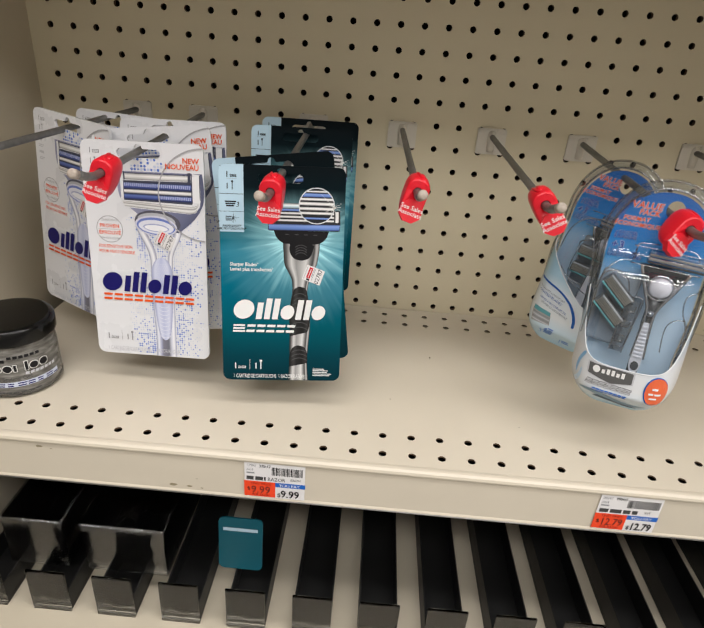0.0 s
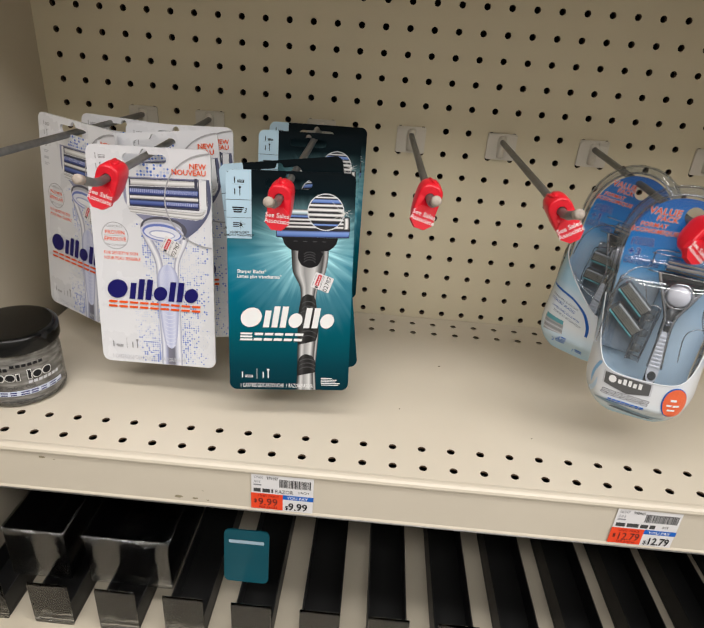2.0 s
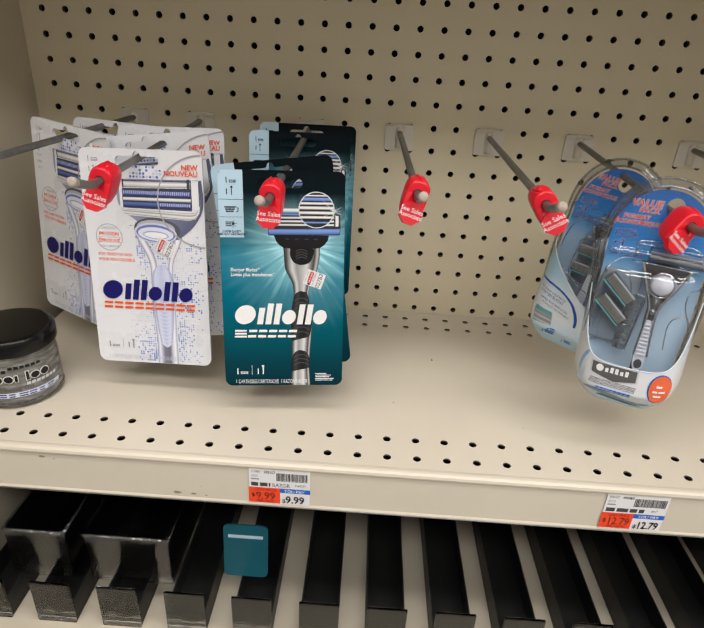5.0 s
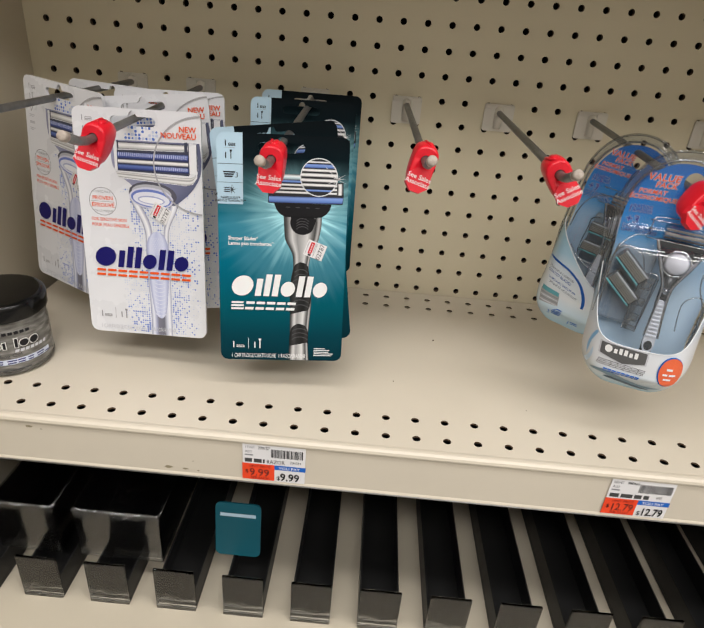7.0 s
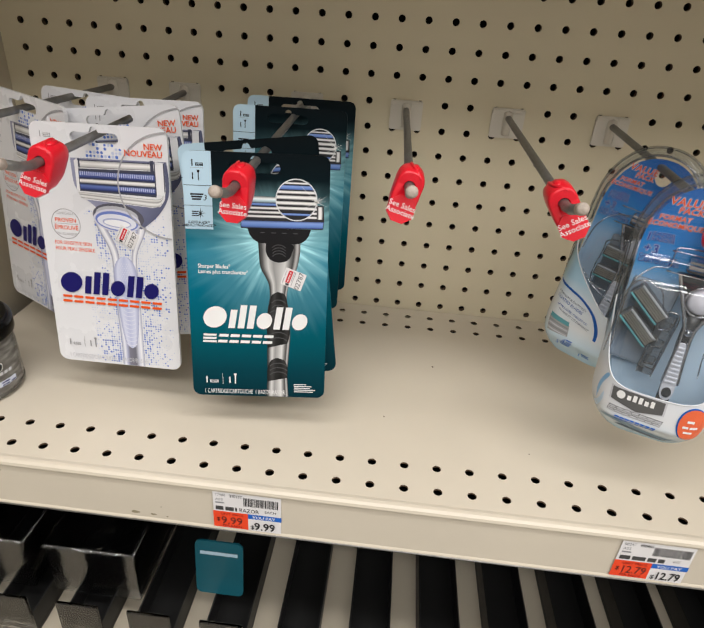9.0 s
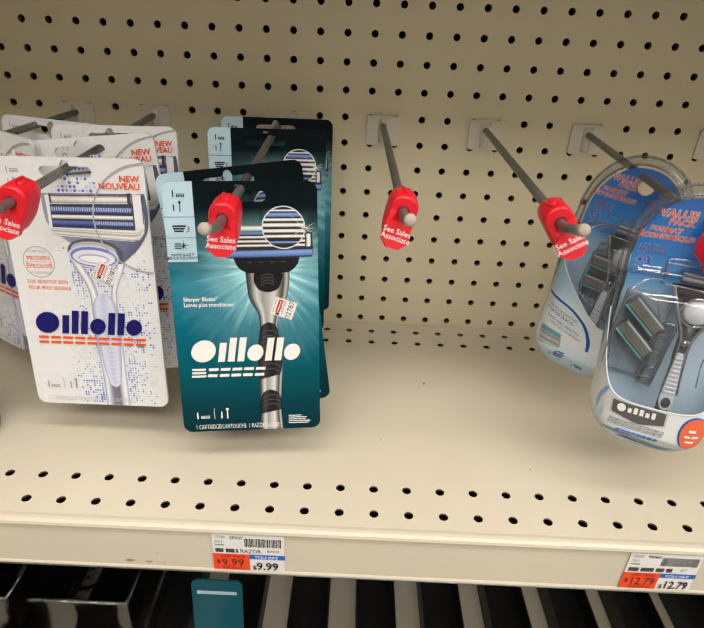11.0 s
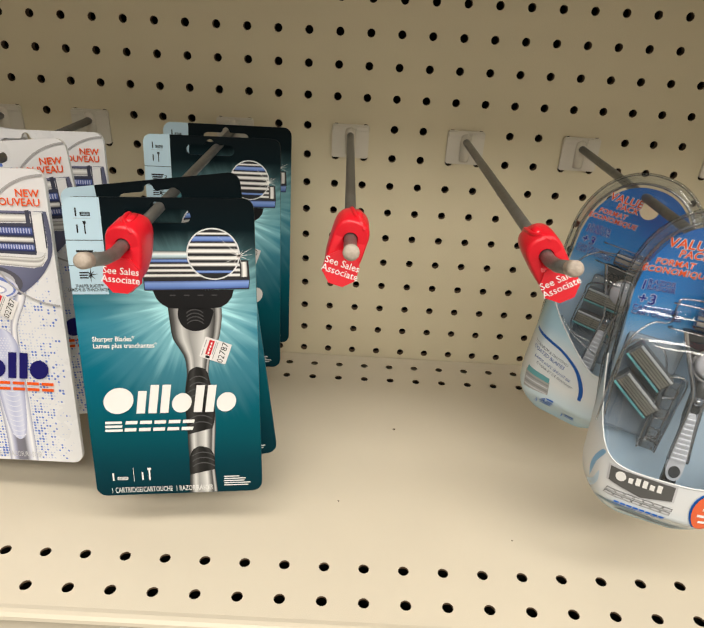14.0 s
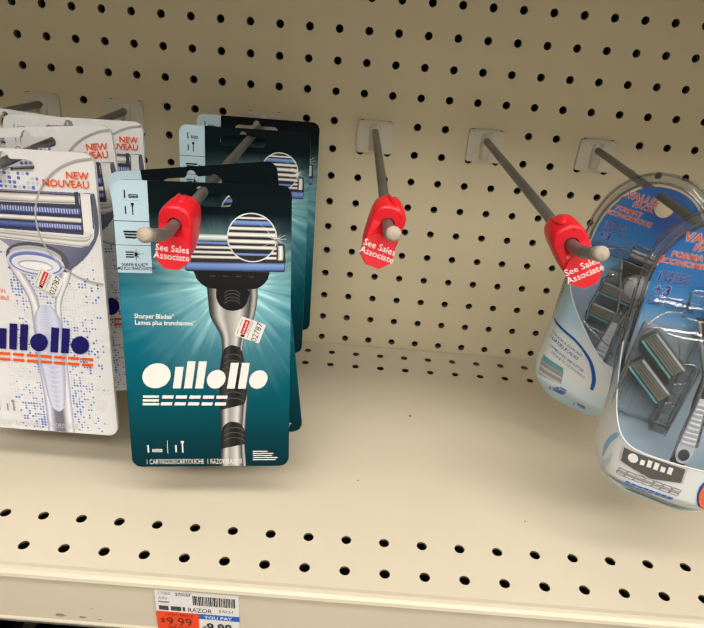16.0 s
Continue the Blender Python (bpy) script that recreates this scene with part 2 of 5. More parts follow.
def ring(cx, cz, r, w, a0=0, a1=360, n=40):
    out = []
    for i in range(n):
        a, c = radians(a0 + (a1 - a0) * i / n), radians(a0 + (a1 - a0) * (i + 1) / n)
        out.append([(cx + q * math.cos(k), cz + q * math.sin(k)) for q, k in ((r, a), (r, c), (r - w, c), (r - w, a))])
    return out


TEXTS = {}


def text_mesh(body, size, material, align="LEFT", bold=0.0, shear=0.0, spacing=1.0, stretch=1.0):
    key = (body, size, material.name, align, bold, shear, spacing, stretch)
    if key in TEXTS:
        return TEXTS[key]
    c = bpy.data.curves.new("lettering", "FONT")
    c.body, c.size, c.align_x, c.shear, c.space_character = body, size, align, shear, spacing
    c.offset, c.resolution_u, c.space_line = bold * size, 2, 0.85
    ob = new("lettering", c)
    bpy.context.view_layer.update()
    me = bpy.data.meshes.new_from_object(ob.evaluated_get(bpy.context.evaluated_depsgraph_get()))
    bpy.data.objects.remove(ob)
    me.transform(Matrix(((stretch, 0, 0, 0), (0, 0, -1, 0), (0, 1, 0, 0), (0, 0, 0, 1))))
    me.materials.clear()
    me.materials.append(material)
    TEXTS[key] = me
    return me


def words(parent, body, x, z, size, material, lift=0.0016, name="lettering", roll=0.0, **kw):
    return part(name, text_mesh(body, size, material, **kw), parent, "", pose(x, -lift, z, 0, roll, 0))


def frame_of(bottom, top, yaw):
    """Local frame of a hanging pack: origin at its bottom middle, z towards its top middle, front along -y."""
    b, t = Vector(bottom), Vector(top)
    z = (t - b).normalized()
    x = Vector((math.cos(radians(yaw)), math.sin(radians(yaw)), 0))
    x = (x - z * x.dot(z)).normalized()
    y = z.cross(x)
    m = Matrix((x, y, z)).transposed().to_4x4()
    m.translation = b
    return m


def tube_mesh(name, pts, r, material, n=10, cap=True):
    verts, faces = [], []
    pts = [Vector(p) for p in pts]
    for i, p in enumerate(pts):
        d = (pts[min(i + 1, len(pts) - 1)] - pts[max(i - 1, 0)]).normalized()
        a = d.cross(Vector((0, 0, 1)))
        a = a.normalized() if a.length > 1e-4 else Vector((1, 0, 0))
        c = d.cross(a)
        verts += [p + r * (math.cos(2 * math.pi * k / n) * a + math.sin(2 * math.pi * k / n) * c) for k in range(n)]
    for i in range(len(pts) - 1):
        for k in range(n):
            faces.append([i * n + k, i * n + (k + 1) % n, (i + 1) * n + (k + 1) % n, (i + 1) * n + k])
    if cap:
        faces += [list(range(n))[::-1], list(range((len(pts) - 1) * n, len(pts) * n))]
    return mesh_of(name, verts, faces, material, True)


def lathe_mesh(name, profile, material, n=40, smooth=True):
    """profile: (radius, z) from bottom to top."""
    verts, faces = [], []
    for r, z in profile:
        verts += [(r * math.cos(2 * math.pi * k / n), r * math.sin(2 * math.pi * k / n), z) for k in range(n)]
    for i in range(len(profile) - 1):
        for k in range(n):
            faces.append([i * n + k, i * n + (k + 1) % n, (i + 1) * n + (k + 1) % n, (i + 1) * n + k])
    return mesh_of(name, verts, faces, material, smooth)


def punched(name, cols, rows, origin, u, v, back, radius, thick, material, skip=None, n=12):
    """A sheet of cells, each with a round hole through it. cols, rows: lists of (low edge, high edge, hole middle or None)."""
    verts, faces, inner = [], [], set()
    o, u, v, back = Vector(origin), Vector(u), Vector(v), Vector(back)
    for a0, a1, ac in cols:
        for b0, b1, bc in rows:
            k = len(verts)
            if ac is None or bc is None:
                verts += [o + u * a + v * b for a, b in ((a0, b0), (a1, b0), (a1, b1), (a0, b1))]
                faces.append([k, k + 1, k + 2, k + 3])
                continue
            for i in range(n):
                t = 2 * math.pi * (i + 0.5) / n
                c, s = math.cos(t), math.sin(t)
                q = 1 / max(abs(c), abs(s))
                px = ac + c * q * ((a1 - ac) if c > 0 else (ac - a0))
                pz = bc + s * q * ((b1 - bc) if s > 0 else (bc - b0))
                verts += [o + u * px + v * pz, o + u * (ac + radius * c) + v * (bc + radius * s), o + u * (ac + radius * c) + v * (bc + radius * s) + back * thick]
            for i in range(n):
                j = (i + 1) % n
                e, f = k + 3 * i, k + 3 * j
                faces += [[e, f, f + 1, e + 1], [e + 1, f + 1, f + 2, e + 2]]
                inner.add(len(faces) - 1)
    bm = bmesh.new()
    made = [bm.verts.new(p) for p in verts]
    for i, f in enumerate(faces):
        bm.faces.new([made[q] for q in f]).material_index = int(i in inner)
    bmesh.ops.remove_doubles(bm, verts=bm.verts, dist=1e-5)
    me = bpy.data.meshes.new(name)
    bm.to_mesh(me)
    bm.free()
    me.materials.append(material)
    me.materials.append(HOLE)
    return me


# ---- the bay: pegboard, side panel, shelf ----
LEFT, RIGHT = -0.405, 0.52


def structure(name, me, label, category):
    return tagged(new(name, me), label, category, "", "structure")


cols = [(LEFT, -15.5 * PITCH, None)] + [((c - 0.5) * PITCH, (c + 0.5) * PITCH, c * PITCH) for c in range(-15, 20)] + [(19.5 * PITCH, RIGHT, None)]
rows = [(0.93, 1 - 0.5 * RISE, None)] + [(1 + (r - 0.5) * RISE, 1 + (r + 0.5) * RISE, 1 + r * RISE) for r in range(0, 26)] + [(1 + 25.5 * RISE, 1.9, None)]
structure("wall_north", punched("wall_north", cols, rows, (0, 0, 0), (1, 0, 0), (0, 0, 1), (0, 1, 0), 0.0034, 0.006, PEG), "beige painted pegboard back panel with round holes", "pegboard")
# Added sheet whose black colour stands in for shade behind the holes.
structure("wall_north_backing", box_mesh("wall_north_backing", LEFT - 0.02, RIGHT, 0.02, 0.03, 0.0, 1.9, SHADEBLACK), "near-black sheet behind the pegboard, painted as the shade in its holes", "backing")
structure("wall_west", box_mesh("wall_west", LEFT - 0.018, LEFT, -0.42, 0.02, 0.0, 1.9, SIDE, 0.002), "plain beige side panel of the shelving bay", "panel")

SP = 0.0257
scol = [(LEFT + 0.001, -0.0125 - 15.5 * SP + 0.0, None)] if -0.0125 - 15.5 * SP > LEFT + 0.001 else []
first = -15 if scol else -14
scol = scol + [(max(LEFT + 0.001, -0.0125 + (k - 0.5) * SP), -0.0125 + (k + 0.5) * SP, -0.0125 + k * SP) for k in range(first, 20)]
scol += [(-0.0125 + 19.5 * SP, RIGHT, None)]
srow = [(0.001, 0.0095, None), (0.0095, 0.0325, 0.0195), (0.0325, 0.0555, 0.044), (0.0555, 0.2535, None), (0.2535, 0.2775, 0.2655), (0.2775, 0.3025, 0.290)]
shelf = structure("shelf", punched("shelf", scol, srow, (0, 0, SHELF), (1, 0, 0), (0, -1, 0), (0, 0, -1), 0.0035, 0.0015, BEIGE), "beige enamelled steel shelf with two rows of punched holes", "shelf")
# Black sheet painting the shade below the beige shelf and in its holes.
part("shelf_underside_shade", box_mesh("shelf_underside_shade", LEFT + 0.001, RIGHT, -0.295, -0.001, SHELF - 0.030, SHELF - 0.024, SHADEBLACK), shelf)
nose = [(-0.3025, SHELF), (-0.3055, SHELF + 0.0006), (-0.3080, SHELF + 0.0003), (-0.3098, SHELF - 0.0012), (-0.3104, SHELF - 0.0034), (-0.3098, SHELF - 0.0054), (-0.3086, SHELF - 0.0062), (-0.3080, SHELF - 0.0070), (-0.3081, SHELF - 0.0440), (-0.3089, SHELF - 0.0455), (-0.3090, SHELF - 0.0475), (-0.3000, SHELF - 0.0475)]
verts = [(x, y, z) for x in (LEFT + 0.001, RIGHT) for y, z in nose]
k = len(nose)
part("shelf_lip", mesh_of("shelf_lip", verts, [[i, i + 1, k + i + 1, k + i] for i in range(k - 1)], BEIGE), shelf, "rounded front lip with price channel")
scuffs = []
for cx, cz, s in ((-0.166, SHELF - 0.0395, 1.0), (-0.152, SHELF - 0.040, 0.7), (-0.141, SHELF - 0.041, 0.35), (-0.280, SHELF - 0.0105, 0.8), (-0.270, SHELF - 0.012, 0.3), (-0.145, SHELF - 0.031, 0.25)):
    scuffs.append([(cx + 0.0035 * s * math.cos(a) * (0.7 + 0.5 * random.random()), cz + 0.0016 * s * math.sin(a) * (0.6 + 0.6 * random.random())) for a in [2 * math.pi * i / 14 for i in range(14)]])
part("lip_edge", tube_mesh("lip_edge", [(LEFT + 0.002, -0.3088, SHELF - 0.0472), (RIGHT - 0.001, -0.3088, SHELF - 0.0472)], 0.0008, STEEL, 8), shelf, "thin grey bottom edge")
part("grime", flat_mesh("grime", scuffs, 0.3082, mat("brown_grime", (0.28, 0.24, 0.15), 0.8, 0, 0.3, 700)), shelf, "small brown grime marks")

# ---- room around the bay ----
structure("floor", box_mesh("floor", -3.5, 3.5, -2.6, 0.6, -0.1, 0.0, FLOORM), "grey vinyl tile store floor", "floor")
structure("ceiling", box_mesh("ceiling", -3.5, 3.5, -2.6, 0.6, 3.0, 3.1, CEILM), "white store ceiling", "ceiling")
structure("wall_south", box_mesh("wall_south", -3.5, 3.5, -2.7, -2.6, 0.0, 3.0, WALLM), "plain wall across the aisle", "wall")
structure("wall_east", box_mesh("wall_east", 3.5, 3.6, -2.7, 0.6, 0.0, 3.0, WALLM), "plain wall", "wall")
structure("wall_far_west", box_mesh("wall_far_west", -3.6, -3.5, -2.7, 0.6, 0.0, 3.0, WALLM), "plain wall", "wall")
structure("wall_behind", box_mesh("wall_behind", -3.5, 3.5, 0.6, 0.7, 0.0, 3.0, WALLM), "plain wall behind the bay", "wall")
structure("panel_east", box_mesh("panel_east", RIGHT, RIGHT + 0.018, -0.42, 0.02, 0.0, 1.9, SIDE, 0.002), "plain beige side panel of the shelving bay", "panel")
# Takes the darker beige, so part of its shade sits in the colour.
structure("lower_shelf", box_mesh("lower_shelf", LEFT + 0.001, RIGHT, -0.36, 0.019, 0.74, 0.765, SIDE, 0.002), "beige lower shelf, its shade put in with a darker beige", "shelf")
structure("upper_shelf", box_mesh("upper_shelf", LEFT + 0.001, RIGHT, -0.310, -0.001, 1.46, 1.485, BEIGE, 0.003), "beige shelf higher up the bay", "shelf")

# ---- printed marks ----


MM = 0.001
STEP = 0.00005          # one printed layer over another


def mm(*pts):
    return [(x * MM, z * MM) for x, z in pts]


def strip_mesh(name, side_a, side_b, lift, material, n=6):
    """A printed band between two edges; its u runs from the first edge to the second."""
    rows_n = len(side_a)
    verts, faces, us = [], [], []
    for (ax, az), (bx, bz) in zip(side_a, side_b):
        for k in range(n + 1):
            t = k / n
            verts.append((ax + (bx - ax) * t, -lift, az + (bz - az) * t))
            us.append(t)
    for r in range(rows_n - 1):
        for k in range(n):
            a = r * (n + 1) + k
            q = [a, a + 1, a + n + 2, a + n + 1]
            p = [verts[i] for i in q]
            area = sum(p[i - 1][0] * p[i][2] - p[i][0] * p[i - 1][2] for i in range(4))
            faces.append(q if area > 0 else q[::-1])
    me = mesh_of(name, verts, faces, material, True)
    uv = me.uv_layers.new(name="across")
    for loop in me.loops:
        uv.data[loop.index].uv = (us[loop.vertex_index], 0.5)
    return me


def across(name, stops, rough=0.35):
    """A print whose colour runs across a band."""
    m, n, l, b = nodes_of(name)
    b.inputs["Roughness"].default_value, b.inputs["Specular IOR Level"].default_value = rough, 0.25
    tc, sp, cr = (n.new("ShaderNode" + k) for k in ("TexCoord", "SeparateXYZ", "ValToRGB"))
    l.new(tc.outputs["UV"], sp.inputs[0])
    l.new(sp.outputs[0], cr.inputs[0])
    ramp(cr, [(p, (v, v, v) if isinstance(v, float) else v) for p, v in stops])
    l.new(cr.outputs[0], b.inputs["Base Color"])
    return m


def smooth_line(pts, n=5):
    """A rounder line through the points given."""
    out = []
    for i in range(len(pts) - 1):
        p0, p1, p2, p3 = pts[max(0, i - 1)], pts[i], pts[i + 1], pts[min(len(pts) - 1, i + 2)]
        for k in range(n):
            t = k / n
            out.append(tuple(0.5 * (2 * b + (c - a) * t + (2 * a - 5 * b + 4 * c - d) * t * t + (3 * b - a - 3 * c + d) * t ** 3) for a, b, c, d in zip(p0, p1, p2, p3)))
    return out + [pts[-1]]


def band(name, side_a, side_b, lift, material, parent, label=""):
    return part(name, strip_mesh(name, smooth_line(mm(*side_a)), smooth_line(mm(*side_b)), lift, material), parent, label)


def shape(name, pts, lift, material, parent, label="", soft=True):
    """One printed outline, given in millimetres."""
    line = mm(*pts)
    if soft:
        line = smooth_line(line + line[:1], 4)[:-1]
    return part(name, flat_mesh(name, [line], lift, material), parent, label)


def arc_band(cx, cz, rx, rz, w, a0, a1, n=24):
    """A curved bar along an ellipse."""
    out = []
    for i in range(n):
        a, c = radians(a0 + (a1 - a0) * i / n), radians(a0 + (a1 - a0) * (i + 1) / n)
        out.append([(cx + (rx - q) * math.cos(k), cz + (rz - q) * math.sin(k)) for q, k in ((0, a), (0, c), (w, c), (w, a))])
    return out


def wordmark(x0, x1, z0, z1, shear=0.16):
    """A heavy slanted wordmark reduced to plain discs and slanted bars."""
    w, h = x1 - x0, z1 - z0
    X = lambda t: x0 + w * t
    out = [disc(X(0.115), z0 + 0.47 * h, 0.108 * w, 0.45 * h, 32)]
    out += [rect(X(t), X(t + 0.062), z0 + 0.02 * h, z0 + q * h) for t, q in ((0.252, 0.80), (0.338, 1.0), (0.424, 1.0), (0.672, 0.96), (0.758, 0.96))]
    out += [disc(X(t), z0 + 0.36 * h, 0.072 * w, 0.34 * h, 28) for t in (0.578, 0.908)]
    return [[[(a + shear * (c - z0), c) for a, c in p]] for p in out]


def blocks(x0, x1, z0, z1, n):
    """A row of n plain bars of the size and weight of a short bold name."""
    p = (x1 - x0) / n
    return [rect(x0 + i * p, x0 + (i + 0.70 + 0.12 * (i % 3 == 1)) * p, z0 + 0.04 * (z1 - z0), z1 - 0.04 * (z1 - z0)) for i in range(n)]


def brand_shapes(name, groups, lift, material, parent, label=""):
    for i, polys in enumerate(groups):
        part(name, flat_mesh(name, polys, lift + 0.2 * STEP * (i % 3), material), parent, label)


def hollow(x0, x1, z0, z1, t, shear=0.0):
    """An open rectangular frame of thin bars."""
    q = [rect(x0, x1, z0, z0 + t), rect(x0, x1, z1 - t, z1), rect(x0, x0 + t, z0 + t, z1 - t), rect(x1 - t, x1, z0 + t, z1 - t)]
    return [[(a + shear * (c - z0), c) for a, c in p] for p in q]


def spaced(x0, x1, z0, z1, n, t, shear=0.0):
    """A row of plain pairs of dashes with the size and weight of a wide thin name."""
    p = (x1 - x0) / n
    return [[[(u + shear * (c - z0), c) for u, c in k] for k in (rect(x0 + i * p, x0 + (i + 0.82) * p, z0, z0 + 1.35 * t), rect(x0 + i * p, x0 + (i + 0.82) * p, z1 - 1.35 * t, z1))] for i in range(n)]


def pack_counts(parent, material, x, z, lift):
    """Two counts with a small cartridge and a small razor beside them, parted by a thin line."""
    for dx in (0.0, 0.0182):
        words(parent, "1", x + dx, z, 0.0078, material, lift, bold=0.015)
    cart = hollow(x + 0.0045, x + 0.0110, z + 0.0002, z + 0.0024, 0.00045) + [rect(x + 0.0050, x + 0.0105, z + 0.0010, z + 0.0014)]
    stick = [rect(x + 0.0240, x + 0.0250, z - 0.0004, z + 0.0072), rect(x + 0.0234, x + 0.0256, z + 0.0068, z + 0.0084)]
    part("count_icon", flat_mesh("count_icon", cart, lift, material), parent)
    part("count_icon", flat_mesh("count_icon", stick, lift, material), parent)
    part("count_line", flat_mesh("count_line", [rect(x + 0.0145, x + 0.0148, z - 0.001, z + 0.0088)], lift, material), parent)


def sticker(parent, x, z, roll, lift):
    st = part("price_sticker", flat_mesh("price_sticker", [rounded(-0.0082, 0.0082, -0.0068, 0.0068, 0.0006, 2)], 0.0, PAPER), parent, "small white paper sticker with a red block", pose(x, -lift, z, 0, roll, 0))
    part("sticker_block", flat_mesh("sticker_block", [rect(-0.0052, -0.0020, -0.0042, 0.0056)], STEP, STICKRED), st)
    part("sticker_marks", flat_mesh("sticker_marks", [rect(-0.0040, -0.0031, -0.0034 + 0.0021 * k, -0.0019 + 0.0021 * k) for k in range(4)], 2 * STEP, WHITE), st)
    part("sticker_print", flat_mesh("sticker_print", [rect(-0.0072, -0.0068, -0.0056, -0.0010), rect(-0.0072, -0.0068, 0.0, 0.0050), rect(-0.0013, -0.0009, -0.0030, 0.0058), rect(-0.0003, 0.0001, -0.0058, 0.0010), rect(-0.0003, 0.0001, 0.0016, 0.0056)], STEP, GREY), st)
    part("sticker_lock", flat_mesh("sticker_lock", [rect(-0.0046, -0.0020, -0.0062, -0.0046)], STEP, BLACK), st)
    part("lettering", text_mesh("02787", 0.0054, BLACK, align="CENTER"), st, "", pose(0.0062, -STEP, 0.0, 0, -90, 0))


def euro_slot(cx, z0, z1, w, bump):
    """Hanging slot with a raised middle, as an outline in millimetres."""
    r = (z1 - z0) / 2
    arc = lambda x, z, q, a0, a1, n=6: [(x + q * math.cos(radians(a0 + (a1 - a0) * k / n)), z + q * math.sin(radians(a0 + (a1 - a0) * k / n))) for k in range(n + 1)]
    pts = arc(cx + w / 2 - r, z0 + r, r, -90, 90)
    pts += [(cx + bump * 1.25, z1)] + arc(cx, z1 + 0.35 * bump, bump * 0.9, 0, 180, 8) + [(cx - bump * 1.25, z1)]
    return mm(*(pts + arc(cx - w / 2 + r, z0 + r, r, 90, 270)))


DOTPALE = ink("pale_dot_ink", (0.52, 0.58, 0.76))
CHIN = across("printed_head_metal", [(0, 0.30), (0.15, 0.74), (0.40, 0.34), (0.6, 0.80), (0.85, 0.60), (1, 0.22)])
BARM = across("printed_bar_metal", [(0, 0.18), (0.2, 0.55), (0.6, 0.86), (0.9, 0.62), (1, 0.25)])
COMB = across("printed_comb_blue", [(0, (0.02, 0.025, 0.07)), (0.3, (0.06, 0.09, 0.30)), (0.7, (0.13, 0.19, 0.48)), (1, (0.02, 0.025, 0.07))])
ARM = across("printed_arm_silver", [(0, (0.22, 0.23, 0.32)), (0.25, (0.72, 0.73, 0.80)), (0.55, (0.90, 0.90, 0.93)), (0.8, (0.50, 0.51, 0.62)), (1, (0.30, 0.31, 0.42))])
STEM = across("printed_stem_silver", [(0, (0.30, 0.32, 0.46)), (0.12, (0.80, 0.82, 0.90)), (0.24, (0.40, 0.42, 0.60)), (0.34, (0.20, 0.20, 0.26)), (0.62, (0.16, 0.16, 0.20)), (0.76, (0.62, 0.64, 0.76)), (0.88, (0.86, 0.87, 0.92)), (1, (0.36, 0.38, 0.52))])
LAVGRIP = across("printed_lavender", [(0, (0.34, 0.37, 0.58)), (0.14, (0.66, 0.69, 0.85)), (0.45, (0.50, 0.54, 0.76)), (0.8, (0.66, 0.69, 0.86)), (1, (0.36, 0.39, 0.60))])
LAVRIB = ink("lavender_rib_ink", (0.72, 0.74, 0.87))
SLATEP = across("printed_slate", [(0, (0.30, 0.31, 0.44)), (0.5, (0.20, 0.21, 0.33)), (1, (0.11, 0.12, 0.20))])
RECESS = ink("printed_recess", (0.06, 0.065, 0.10))


